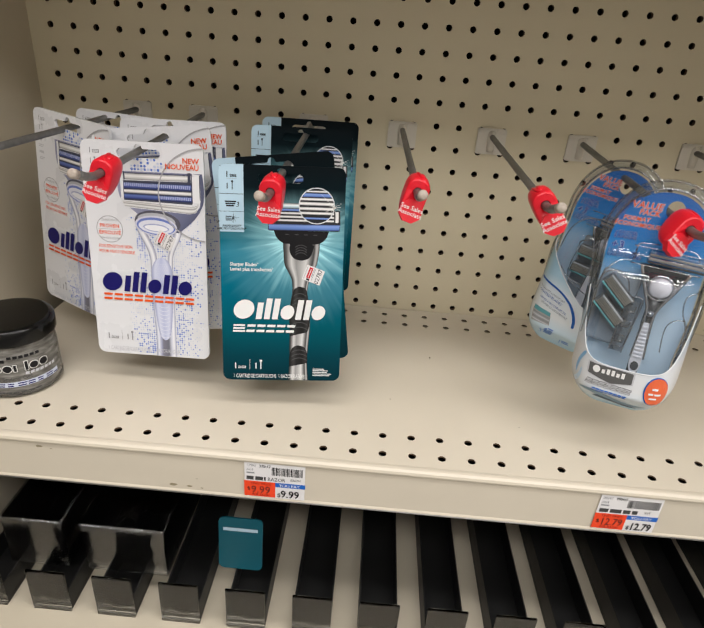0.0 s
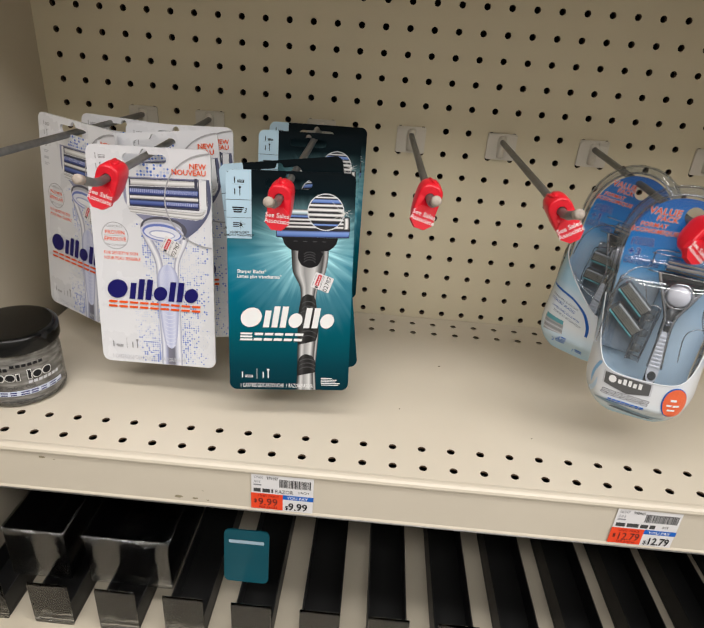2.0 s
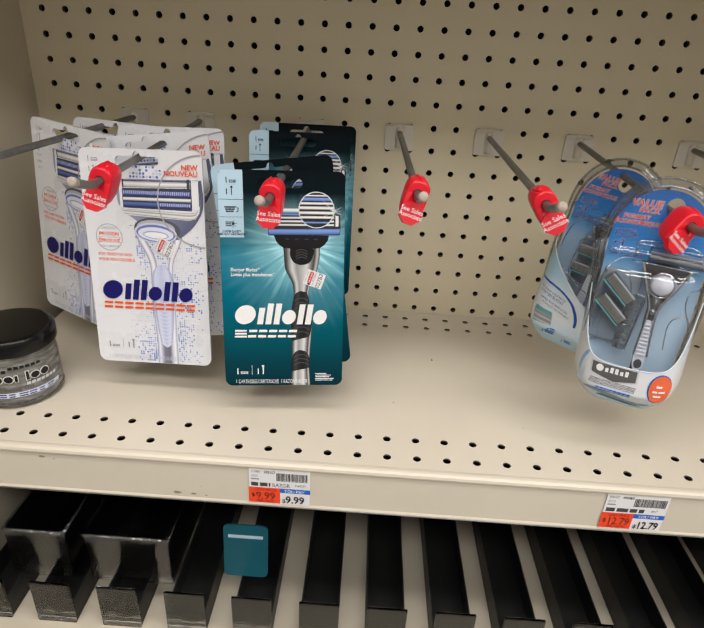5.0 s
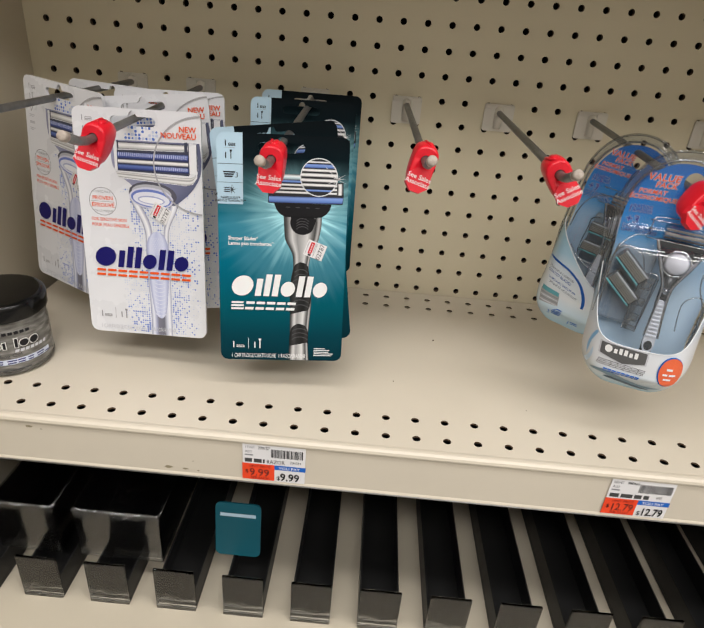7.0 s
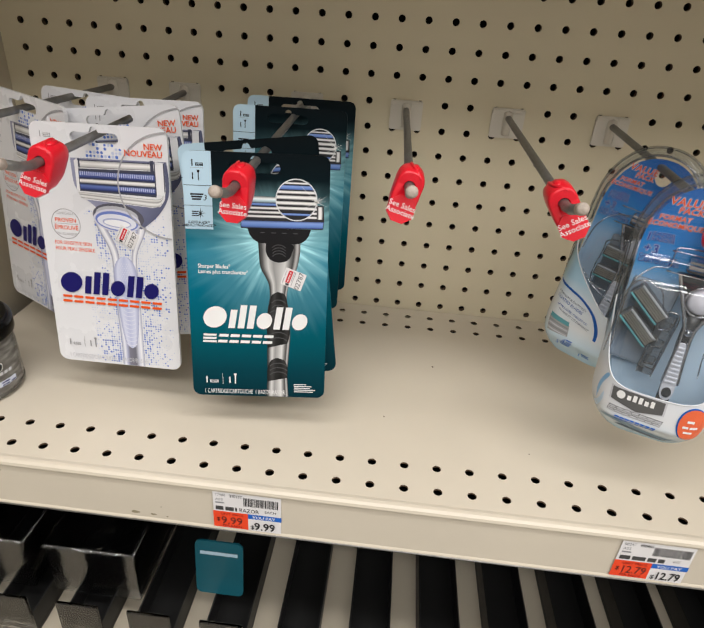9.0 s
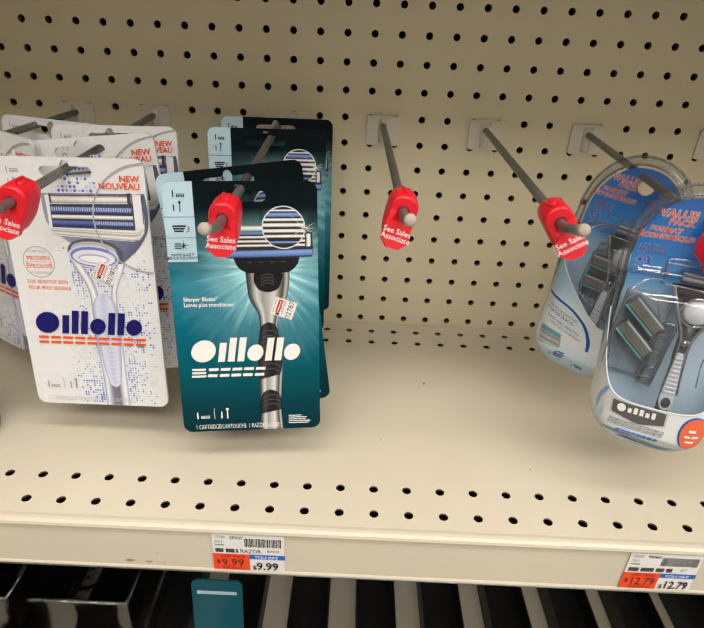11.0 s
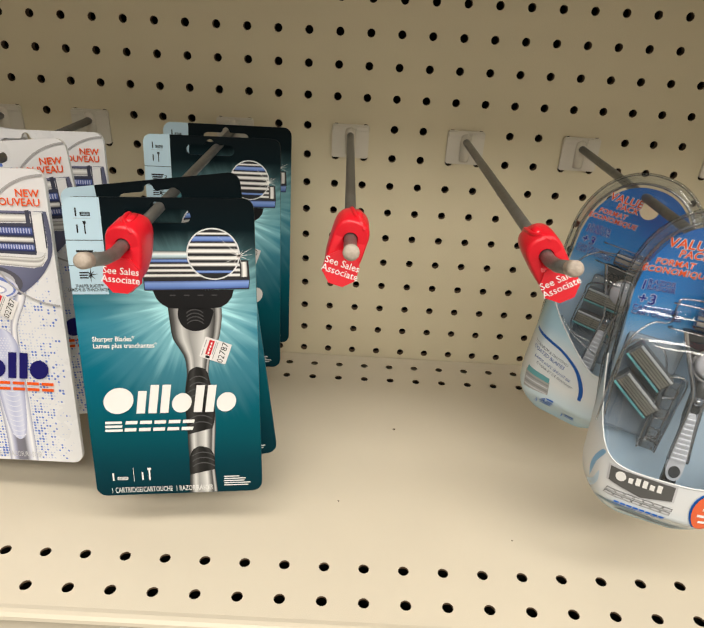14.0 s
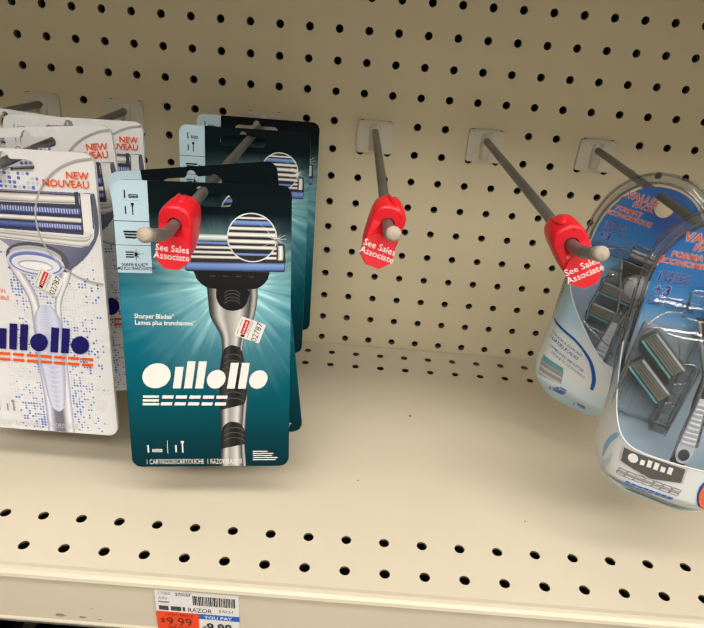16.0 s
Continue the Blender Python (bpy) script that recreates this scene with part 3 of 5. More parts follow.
def white_pack():
    """White boxed razor pack on a euro slot."""
    root = new("razor_pack")
    part("card", plate_mesh("card", rounded(-0.0535, 0.0535, 0, 0.195, 0.007), [euro_slot(-3.0, 181.5, 189.0, 38, 3.4)], -0.0014, 0.0014, CARD), root)
    L = 0.0015
    rnd = random.Random(4)
    pale, strong = [], []
    for i in range(34):
        for j in range(66):
            x, z = -19 + i * 2.05, 3 + j * 2.05
            side = abs(x - 12.5)
            if x > 50 or (z > 132 and x < 44) or (x < -9 and 60 < z < 126):
                continue
            wave = 0.5 + 0.5 * math.sin(z * 0.085 + (0.9 if x < 12 else 2.6)) * math.cos(x * 0.11 + z * 0.03)
            keep = max(0.0, 1.35 - side / 32.0) * (0.65 + 0.6 * wave)
            if rnd.random() < keep:
                big = rnd.random() * (0.40 + 0.70 * wave)
                r = (0.30 + 0.55 * big) * MM
                (strong if big > 0.46 else pale).append(rounded(x * MM - r, x * MM + r, z * MM - r, z * MM + r, r * 0.6, 1))
    for i in range(13):
        for j in range(5):
            x, z = -9.5 + i * 2.9, 169.5 + j * 2.75
            if rnd.random() < 0.58 - 0.05 * j + 0.10 * math.sin(i * 1.1) and not (i > 9 and j > 2):
                r = (0.75 + 0.42 * rnd.random()) * MM
                (strong if rnd.random() < 0.6 else pale).append(rounded(x * MM - r, x * MM + r, z * MM - r, z * MM + r, r * 0.5, 1))
    part("halftone_dots", flat_mesh("halftone_dots", pale, L, DOTPALE), root, "pale blue printed halftone dots")["kind"] = "stuff"
    part("halftone_dots", flat_mesh("halftone_dots", strong, L + 0.5 * STEP, DOTBLUE), root, "blue printed halftone dots")["kind"] = "stuff"
    # printed razor: stem, arms, grip
    Z = L + STEP
    rz = band("printed_razor", [(3.0, 0.3), (3.4, 20), (2.4, 45), (2.0, 70), (2.2, 90)], [(22.4, 0.3), (22.4, 20), (22.7, 45), (22.6, 70), (22.4, 90)], Z, STEM, root, "printed silver and lavender razor")
    band("printed_arm", [(-10.0, 129), (-9.2, 122), (-5.6, 114), (-0.6, 104), (2.0, 95), (2.2, 86)], [(-2.0, 124), (0.5, 117), (4.0, 110), (6.8, 103), (8.2, 96), (8.6, 86)], Z + STEP, ARM, rz, "pale silver curved arm")
    band("printed_arm", [(33.0, 129), (32.6, 121), (30.0, 113), (25.6, 104), (23.0, 96), (22.4, 86)], [(26.0, 124), (24.5, 117), (22.5, 110), (20.0, 103), (18.6, 96), (18.0, 86)], Z + STEP, ARM, rz, "pale silver curved arm")
    grip_a = [(12.0, 16.5), (8.6, 19), (6.4, 26), (4.8, 38), (3.2, 60), (2.8, 78), (3.6, 87), (7.2, 93.5), (12.2, 96.2)]
    grip_b = [(13.0, 16.5), (16.2, 19), (18.2, 26), (19.8, 38), (21.4, 60), (21.8, 78), (21.0, 87), (17.6, 93.5), (12.8, 96.2)]
    part("printed_grip", strip_mesh("printed_grip", smooth_line(mm(*grip_a)), smooth_line(mm(*grip_b)), Z + 2 * STEP, LAVGRIP), rz, "lavender ribbed grip")
    part("grip_ribs", flat_mesh("grip_ribs", [q for k in range(12) for q in arc_band(0.0124, (22 + k * 3.7) * MM, 0.0052, 0.0034, 0.0006, 200, 340, 8)], Z + 3 * STEP, LAVRIB), rz)
    part("grip_dots", flat_mesh("grip_dots", [disc((7.6 + a * 2.0 + (b % 2)) * MM, (76 + b * 1.7) * MM, 0.0005, 0.0005, 6) for a in range(5) for b in range(9)], Z + 3 * STEP, LAVRIB), rz)
    # printed razor: head
    H = Z + 4 * STEP
    band("head_body", [(-23.2, 170), (-22.8, 154), (-20.4, 146), (-14, 139.5), (-7.0, 134), (-3, 126)], [(52.0, 171), (53.2, 158), (52.0, 145), (45.5, 133.5), (37, 125), (29, 119)], H, SLATEP, rz, "printed slate blue razor head")
    shape("head_frame", [(-20.6, 168.5), (-20.0, 150), (-20.8, 146.5), (-18.4, 140.6), (-14, 139.2), (40, 136.4), (45.5, 137.8), (49.2, 143), (50.4, 150), (50.0, 170.4), (43.2, 170.8), (42.8, 169.0), (-15.6, 168.6)], H + STEP, ink("printed_pale_metal", (0.72, 0.73, 0.76)), rz, "", False)
    part("head_recess", flat_mesh("head_recess", [mm((-18.2, 145.6), (42.8, 144.6), (42.8, 163.8), (-17.6, 162.4))], H + 2 * STEP, RECESS), rz)
    band("head_chin", [(-19.6, 144.6), (0, 144.0), (25, 143.2), (44, 143.2), (48.8, 147)], [(-17.6, 140.4), (0, 139.2), (25, 137.7), (42, 137.0), (46.6, 140)], H + 2 * STEP, CHIN, rz)
    band("head_bar", [(-16.4, 163.2), (13, 163.6), (43, 164.4)], [(-16.2, 168.4), (13, 168.4), (43, 168.9)], H + 3 * STEP, BARM, rz)
    band("head_comb", [(-17.4, 155.4), (13, 155.8), (42.2, 156.2)], [(-17.4, 161.0), (13, 161.2), (42.2, 161.8)], H + 3 * STEP, COMB, rz)
    band("head_blade", [(-17.4, 151.9), (13, 152.0), (42.2, 152.2)], [(-17.4, 154.8), (13, 155.0), (42.2, 155.2)], H + 3 * STEP, BARM, rz)
    band("head_comb", [(-17.4, 146.6), (13, 146.6), (42.2, 146.6)], [(-17.4, 151.2), (13, 151.2), (42.2, 151.4)], H + 3 * STEP, COMB, rz)
    teeth = [rect((-16.6 + k * 1.72) * MM, (-15.9 + k * 1.72) * MM, 0.1576, 0.1606, 0.0) for k in range(34)] + [rect((13.4 + k * 1.6) * MM, (14.1 + k * 1.6) * MM, 0.1480, 0.1506) for k in range(18)]
    part("comb_teeth", flat_mesh("comb_teeth", teeth, H + 4 * STEP, ink("tooth_ink", (0.50, 0.54, 0.74))), rz)
    for x0, x1 in ((-20.2, -17.9), (43.0, 49.6)):
        part("head_clip", flat_mesh("head_clip", [mm((x0, 147.0), (x1, 146.0), (x1, 169.8), (x0, 168.2))], H + 4 * STEP, ink("printed_clip_white", (0.80, 0.81, 0.83))), rz)
    part("head_outline", flat_mesh("head_outline", [mm((42.4, 146), (43.2, 146), (43.2, 170.6), (42.4, 170.4)), mm((39.4, 163.6), (42.0, 163.6), (42.0, 171.6), (39.4, 171.2)), mm((-17.2, 163.0), (-15.9, 163.0), (-15.9, 170.0), (-17.2, 170.0)), mm((-16, 168.4), (42, 169.0), (42, 169.6), (-16, 169.1)), mm((49.4, 149), (50.2, 149), (50.2, 170), (49.4, 170))], H + 5 * STEP, RECESS), rz)
    # swivel under the head
    tilt = lambda polys: [[(9.6 * MM + (x - 9.6 * MM), z - 0.055 * (x - 9.6 * MM)) for x, z in p] for p in polys]
    part("swivel_shade", flat_mesh("swivel_shade", tilt([disc(0.0110, 0.1278, 0.0205, 0.0100, 32)]), H + 5 * STEP, ink("swivel_dark", (0.10, 0.10, 0.13))), rz)
    part("swivel_top", flat_mesh("swivel_top", tilt([disc(0.0100, 0.1290, 0.0170, 0.0066, 32)]), H + 6 * STEP, ink("swivel_grey", (0.46, 0.47, 0.52))), rz)
    for k, (rx, ry, dz, c) in enumerate(((19.0, 9.0, 124.2, (0.62, 0.63, 0.74)), (17.4, 7.6, 124.0, (0.16, 0.22, 0.56)), (15.8, 6.0, 123.4, (0.74, 0.76, 0.86)), (11.6, 3.6, 122.6, (0.40, 0.44, 0.66)), (10.4, 2.6, 122.4, (0.86, 0.87, 0.92)))):
        part("swivel_cap", flat_mesh("swivel_cap", tilt([disc(0.0094, dz * MM, rx * MM, ry * MM, 32)]), H + (7 + k) * STEP, ink("swivel_print", c)), rz)
    # magnifier ring and texts
    T = H + 12 * STEP
    arc = [q for q in arc_band(0.0545, 0.1525, 0.0418, 0.0400, 0.0012, 92, 268, 44) if all(a < 0.0533 for a, b in q)]
    part("printed_circle", flat_mesh("printed_circle", arc, T, ink("arc_grey_ink", (0.40, 0.40, 0.42))), root)
    words(root, "NEW\nNOUVEAU", 0.0497, 0.1792, 0.0062, ORANGE, T, align="RIGHT", bold=0.018)
    brand_shapes("wordmark", wordmark(-0.0456, 0.0400, 0.0618, 0.0812), T, NAVY, root, "heavy navy wordmark shape")
    brand_shapes("name_bar", spaced(-0.0436, 0.0425, 0.0536, 0.0598, 9, 0.0015, 0.1), T, ORANGE, root, "orange bar")
    part("printed_seal", flat_mesh("printed_seal", ring(-0.0333, 0.1188, 0.0120, 0.0005) + [rect(-0.0435, -0.0231, 0.1187, 0.1190)], L, GREY), root)
    for body, z in (("PROVEN", 0.1202), ("\u00c9PROUV\u00c9", 0.1142)):
        words(root, body, -0.0333, z, 0.0047, ORANGE, L, align="CENTER", bold=0.016)
    words(root, "CLINICALLY", -0.0333, 0.1262, 0.0027, GREY, L, align="CENTER")
    words(root, "EN CLINIQUE", -0.0333, 0.1098, 0.0027, GREY, L, align="CENTER")
    for body, z in (("FOR SENSITIVE SKIN", 0.1022), ("POUR PEAU SENSIBLE", 0.0974)):
        words(root, body, -0.0446, z, 0.0040, ORANGE, L, stretch=0.86, bold=0.012)
    words(root, "1 CARTRIDGE/CARTOUCHE  1 RAZOR/RASOIR", -0.0440, 0.0036, 0.0056, LIGHTGREY, T, stretch=0.60)
    pack_counts(root, GREY, -0.0440, 0.0150, T)
    for z in (0.1838, 0.1752):
        words(root, "1", -0.0468, z, 0.0066, GREY, L)
    part("count_icon", flat_mesh("count_icon", hollow(-0.0428, -0.0370, 0.1840, 0.1868, 0.0005) + [rect(-0.0424, -0.0374, 0.1850, 0.1856)], L, GREY), root)
    part("count_icon", flat_mesh("count_icon", [rect(-0.0418, -0.0411, 0.1742, 0.1800), rect(-0.0423, -0.0406, 0.1796, 0.1806)], L, GREY), root)
    shield = mm((-46.5, 171), (-44.4, 172.2), (-42.3, 171), (-42.3, 167), (-44.4, 163.6), (-46.5, 167))
    part("printed_shield", flat_mesh("printed_shield", [shield], L, GREY), root)
    part("printed_shield", flat_mesh("printed_shield", [[(-0.0444 + 0.72 * (a + 0.0444), 0.1680 + 0.72 * (b - 0.1680)) for a, b in shield]], L + STEP, CARD), root)
    for z0, hgt, w in ((160.2, 0.9, 7.5), (158.6, 0.9, 6.0), (152.6, 2.4, 7.0), (148.2, 0.9, 7.4), (146.6, 0.9, 5.0)):
        part("side_mark", flat_mesh("side_mark", [rect(-0.0480, -0.0480 + w * MM, z0 * MM, (z0 + hgt) * MM)], L, LIGHTGREY), root)
    sticker(root, 0.0168, 0.1120, 27, T + STEP)
    return tagged(root, "white boxed razor pack with blue dots hanging on a hook", "razor pack", "white razor packs")


SILVER = across("printed_silver", [(0, 0.02), (0.08, 0.10), (0.22, 0.62), (0.36, 0.30), (0.50, 0.44), (0.66, 0.66), (0.78, 0.20), (0.86, 0.05), (0.93, 0.50), (1, 0.04)])
BLACKGRIP = across("printed_black_grip", [(0, 0.006), (0.25, 0.045), (0.4, 0.018), (0.7, 0.010), (0.9, 0.035), (1, 0.008)])
TEALBAR = across("printed_blade_steel", [(0, 0.16), (0.4, 0.85), (0.75, 0.72), (1, 0.22)])
TEALBLUE = across("printed_strip_blue", [(0, (0.05, 0.08, 0.26)), (0.3, (0.13, 0.24, 0.58)), (0.75, (0.22, 0.34, 0.68)), (1, (0.06, 0.10, 0.30))])
GLOWBAR = across("printed_glow_bar", [(0, (0.10, 0.14, 0.17)), (0.35, (0.55, 0.72, 0.80)), (0.6, (0.90, 0.95, 0.97)), (1, (0.02, 0.05, 0.06))])


def teal_pack():
    """Dark teal boxed razor pack on a euro slot."""
    root = new("razor_pack")
    part("card", plate_mesh("card", rounded(-0.0525, 0.0525, 0, 0.19, 0.0065), [euro_slot(-1.7, 175.8, 183.6, 37.5, 3.4)], -0.0014, 0.0014, TEAL), root)
    L = 0.0015
    corner = rounded(-0.0525, -0.0321, 0.1345, 0.19, 0.0065, 6)[14:21]
    part("side_panel", flat_mesh("side_panel", [mm((-52.5, 134.5), (-32.1, 134.5), (-32.1, 190)) + corner], L, PALEBLUE), root, "pale blue printed corner panel")
    K = L + STEP
    part("panel_line", flat_mesh("panel_line", [rect(-0.0525, -0.0321, 0.1658, 0.1662)], K, BLACK), root)
    part("panel_line", flat_mesh("panel_line", [rect(-0.0525, -0.0321, 0.1514, 0.1517)], K, BLACK), root)
    part("panel_line", flat_mesh("panel_line", [rect(-0.0470, -0.0378, 0.1782, 0.1784)], K, GREY), root)
    for k in range(3):
        part("panel_bar", flat_mesh("panel_bar", [mm((-46.6 - 0.5 * k, 155.6 + 1.75 * k), (-40.4 + 0.9 * k, 155.6 + 1.75 * k), (-39.8 + 0.9 * k, 156.8 + 1.75 * k), (-46.6 - 0.5 * k, 156.8 + 1.75 * k))], K, BLACK), root)
        part("panel_bar", flat_mesh("panel_bar", [rect(-0.0472, -0.0424, (143.9 + 1.5 * k) * MM, (144.7 + 1.5 * k) * MM)], K, BLACK), root)
    burst = [[(-0.0412 + 0.00045 * math.cos(a + 1.57), 0.1459 + 0.00045 * math.sin(a + 1.57)), (-0.0412 + r * MM * math.cos(a), 0.1459 + r * MM * math.sin(a)), (-0.0412 - 0.00045 * math.cos(a + 1.57), 0.1459 - 0.00045 * math.sin(a + 1.57))] for a, r in ((0.15, 4.8), (0.85, 3.2), (1.45, 4.6), (2.1, 2.6), (4.0, 3.0), (4.75, 4.4), (5.5, 4.0))]
    part("panel_burst", flat_mesh("panel_burst", burst, K, BLACK), root)
    words(root, "3", -0.0388, 0.1555, 0.0058, BLACK, K, shear=0.2)
    words(root, "SHARPER BLADES\u2122\nLAMES PLUS TRANCHANTES\u2122", -0.0422, 0.1386, 0.0027, BLACK, K, align="CENTER", stretch=0.66, bold=0.02)
    for z in (0.1795, 0.1702):
        words(root, "1", -0.0471, z, 0.0066, BLACK, K, bold=0.015)
    part("count_icon", flat_mesh("count_icon", hollow(-0.0432, -0.0378, 0.1796, 0.1818, 0.0005) + [rect(-0.0428, -0.0382, 0.1804, 0.1810)], K, BLACK), root)
    part("count_icon", flat_mesh("count_icon", [rect(-0.0417, -0.0410, 0.1695, 0.1762), rect(-0.0422, -0.0405, 0.1752, 0.1768)], K, BLACK), root)
    # printed razor
    left = [(0.6, 126), (1.0, 119), (2.0, 107.6), (5.4, 100.5), (8.3, 94), (8.9, 84), (7.4, 74), (6.6, 62), (6.9, 50), (6.8, 34), (6.9, 19), (5.8, 0.3)]
    right = [(31.8, 126), (31.6, 119), (29.6, 107.6), (26.4, 100.5), (23.6, 94), (22.0, 84), (23.4, 74), (24.5, 62), (24.6, 50), (23.4, 34), (22.6, 19), (23.6, 0.3)]
    rz = band("printed_razor", left, right, K, SILVER, root, "printed silver razor with black grips")
    band("printed_grip", [(14.6, 88.4), (10.4, 85.6), (8.8, 79), (7.0, 69), (6.6, 58), (7.0, 49), (7.2, 42.5)], [(15.8, 88.4), (20.6, 86.2), (22.4, 79), (24.0, 69), (24.6, 58), (23.6, 50), (22.4, 46.5)], K + STEP, BLACKGRIP, rz, "printed black ribbed grip")
    band("printed_grip", [(13.4, 34.0), (9.4, 31.4), (7.2, 26), (6.6, 20), (6.8, 13.5)], [(15.0, 34.0), (19.8, 32.2), (22.6, 27), (22.8, 20), (22.6, 17.0)], K + STEP, BLACKGRIP, rz, "printed black ribbed grip")
    rib = ink("rib_grey_ink", (0.085, 0.085, 0.09))
    for z in (82.5, 78.4, 74.3, 70.2, 56.0, 51.6, 30.0, 26.2, 22.4):
        part("grip_rib", flat_mesh("grip_rib", arc_band(0.0157, (z - 6.4) * MM, 0.0086 if z < 76 else 0.0068, 0.0064, 0.0007, 34, 146, 12), K + 2 * STEP, rib), rz)
    shape("connector", [(-7.4, 137), (-5.4, 131.5), (-2.5, 128.2), (1.0, 126.0), (8, 125.4), (24, 125.4), (31.5, 126.2), (35.4, 128.8), (38.0, 132.2), (39.4, 137)], K + 3 * STEP, BLACK, rz, "printed black head mount", False)
    shape("connector_cup", [(6.4, 125.5), (6.2, 119.5), (9.4, 113.6), (16.0, 111.4), (22.8, 113.6), (25.8, 119.5), (25.4, 125.5)], K + 3 * STEP, BLACK, rz)
    part("connector_ribs", flat_mesh("connector_ribs", [q for k in range(4) for q in arc_band(0.0160, (113.0 + 2.2 * k) * MM, 0.0062, 0.0056, 0.0006, 35, 145, 10)], K + 4 * STEP, rib), rz)
    part("mount_teeth", flat_mesh("mount_teeth", [rect((x - 1.6) * MM, (x + 1.6) * MM, 0.1334, 0.1340) for x in (4, 12, 20, 28)], K + 4 * STEP, rib), rz)
    W = K + 5 * STEP
    part("head_frame", flat_mesh("head_frame", [mm((-12, 136.6), (48.4, 137.4), (49.0, 144), (48.4, 154.6), (44, 154.8), (43, 157.6), (-12, 157.6))], W, ink("printed_dark_metal", (0.03, 0.03, 0.034))), rz)
    band("head_strip", [(-11.5, 137.2), (18, 137.4), (48.0, 138.0)], [(-11.5, 142.2), (18, 142.4), (48.6, 142.9)], W + STEP, TEALBLUE, rz)
    for z in (144.6, 147.6, 150.6):
        band("head_bar", [(-11.5, z), (16, z + 0.1), (43.4, z + 0.3)], [(-11.5, z + 1.9), (16, z + 2.0), (43.4, z + 2.2)], W + STEP, TEALBAR, rz)
    band("head_strip", [(-11.5, 153.4), (5, 153.4), (20, 153.4)], [(-11.5, 155.2), (5, 155.2), (20, 155.2)], W + STEP, TEALBLUE, rz)
    band("head_glow", [(-14.5, 155.4), (0, 155.4), (16, 155.6)], [(-14.5, 160.2), (0, 160.2), (16, 160.0)], W + STEP, GLOWBAR, rz)
    band("head_clip", [(44.0, 144.6), (44.2, 149), (44.0, 153.6)], [(47.6, 144.8), (47.7, 149), (47.4, 153.8)], W + STEP, TEALBAR, rz)
    # magnifier
    CX, CZ, R = 0.0286, 0.1582, 0.0150
    lens = part("printed_lens", flat_mesh("printed_lens", [disc(CX, CZ, R - 0.0004, None, 36)], W + 2 * STEP, ink("printed_lens_black", (0.022, 0.024, 0.028))), rz)
    for z0, hgt, m in ((147.0, 1.6, TEALBLUE), (151.0, 2.3, TEALBAR), (154.6, 2.6, TEALBAR), (158.6, 2.8, TEALBAR), (162.6, 2.2, TEALBAR), (165.6, 3.0, TEALBLUE), (169.4, 1.4, TEALBAR)):
        chord = lambda z: math.sqrt(max(1e-8, (R - 0.0006) ** 2 - (z - CZ) ** 2))
        c0, c1 = chord(z0 * MM), chord((z0 + hgt) * MM)
        part("lens_bar", strip_mesh("lens_bar", [(CX - c0, z0 * MM), (CX + c0, z0 * MM)], [(CX - c1, (z0 + hgt) * MM), (CX + c1, (z0 + hgt) * MM)], W + 3 * STEP, m), lens)
    part("lens_ring", flat_mesh("lens_ring", ring(CX, CZ, R + 0.0002, 0.0008, 0, 360, 48), W + 4 * STEP, ink("ring_silver", (0.68, 0.70, 0.72))), lens)
    spark = [[(0.0432 + w * MM * math.cos(a + 1.57), 0.1572 + w * MM * math.sin(a + 1.57)), (0.0432 + r * MM * math.cos(a), 0.1572 + r * MM * math.sin(a)), (0.0432 - w * MM * math.cos(a + 1.57), 0.1572 - w * MM * math.sin(a + 1.57))] for a, r, w in ((0.12, 8.0, 0.22), (0.55, 8.5, 0.25), (0.95, 5, 0.2), (2.36, 17, 0.28), (2.05, 6, 0.2), (2.75, 8, 0.2), (3.3, 9, 0.25), (3.62, 14, 0.22), (4.1, 6, 0.2), (5.0, 5, 0.2), (5.9, 8, 0.22))]
    part("sparkle", flat_mesh("sparkle", spark + [disc(0.0432, 0.1572, 0.0011)], W + 5 * STEP, WHITE), lens)
    for body, z in (("Sharper Blades*", 0.1055), ("Lames plus tranchantes*", 0.1013)):
        words(root, body, -0.0446, z, 0.0043, WHITE, K, bold=0.018, stretch=0.88)
    T = W + 6 * STEP
    brand_shapes("wordmark", wordmark(-0.0440, 0.0385, 0.0578, 0.0772), T, WHITE, root, "heavy white wordmark shape")
    for k in range(3):
        part("name_bar", flat_mesh("name_bar", [mm((-43.0 + 0.25 * k, 46.0 + 2.7 * k), (-32.6, 46.0 + 2.7 * k), (-32.2, 47.7 + 2.7 * k), (-42.9 + 0.25 * k, 47.7 + 2.7 * k))], T, WHITE), root, "white bar")
    brand_shapes("name_bar", spaced(-0.0315, 0.0120, 0.0460, 0.0532, 5, 0.0017, 0.22), T, WHITE, root, "white bar")
    words(root, "1 CARTRIDGE/CARTOUCHE  1 RAZOR/RASOIR", -0.0434, 0.0024, 0.0054, WHITE, T, stretch=0.57)
    pack_counts(root, WHITE, -0.0432, 0.0114, T)
    for k, w in enumerate((0.0155, 0.0170, 0.0130, 0.0140, 0.010)):
        part("small_print", flat_mesh("small_print", [rect(0.0280, 0.0280 + w, (4.6 + k * 1.6) * MM, (5.3 + k * 1.6) * MM)], L, WHITE), root)
    sticker(root, 0.0270, 0.0990, 20, T + STEP)
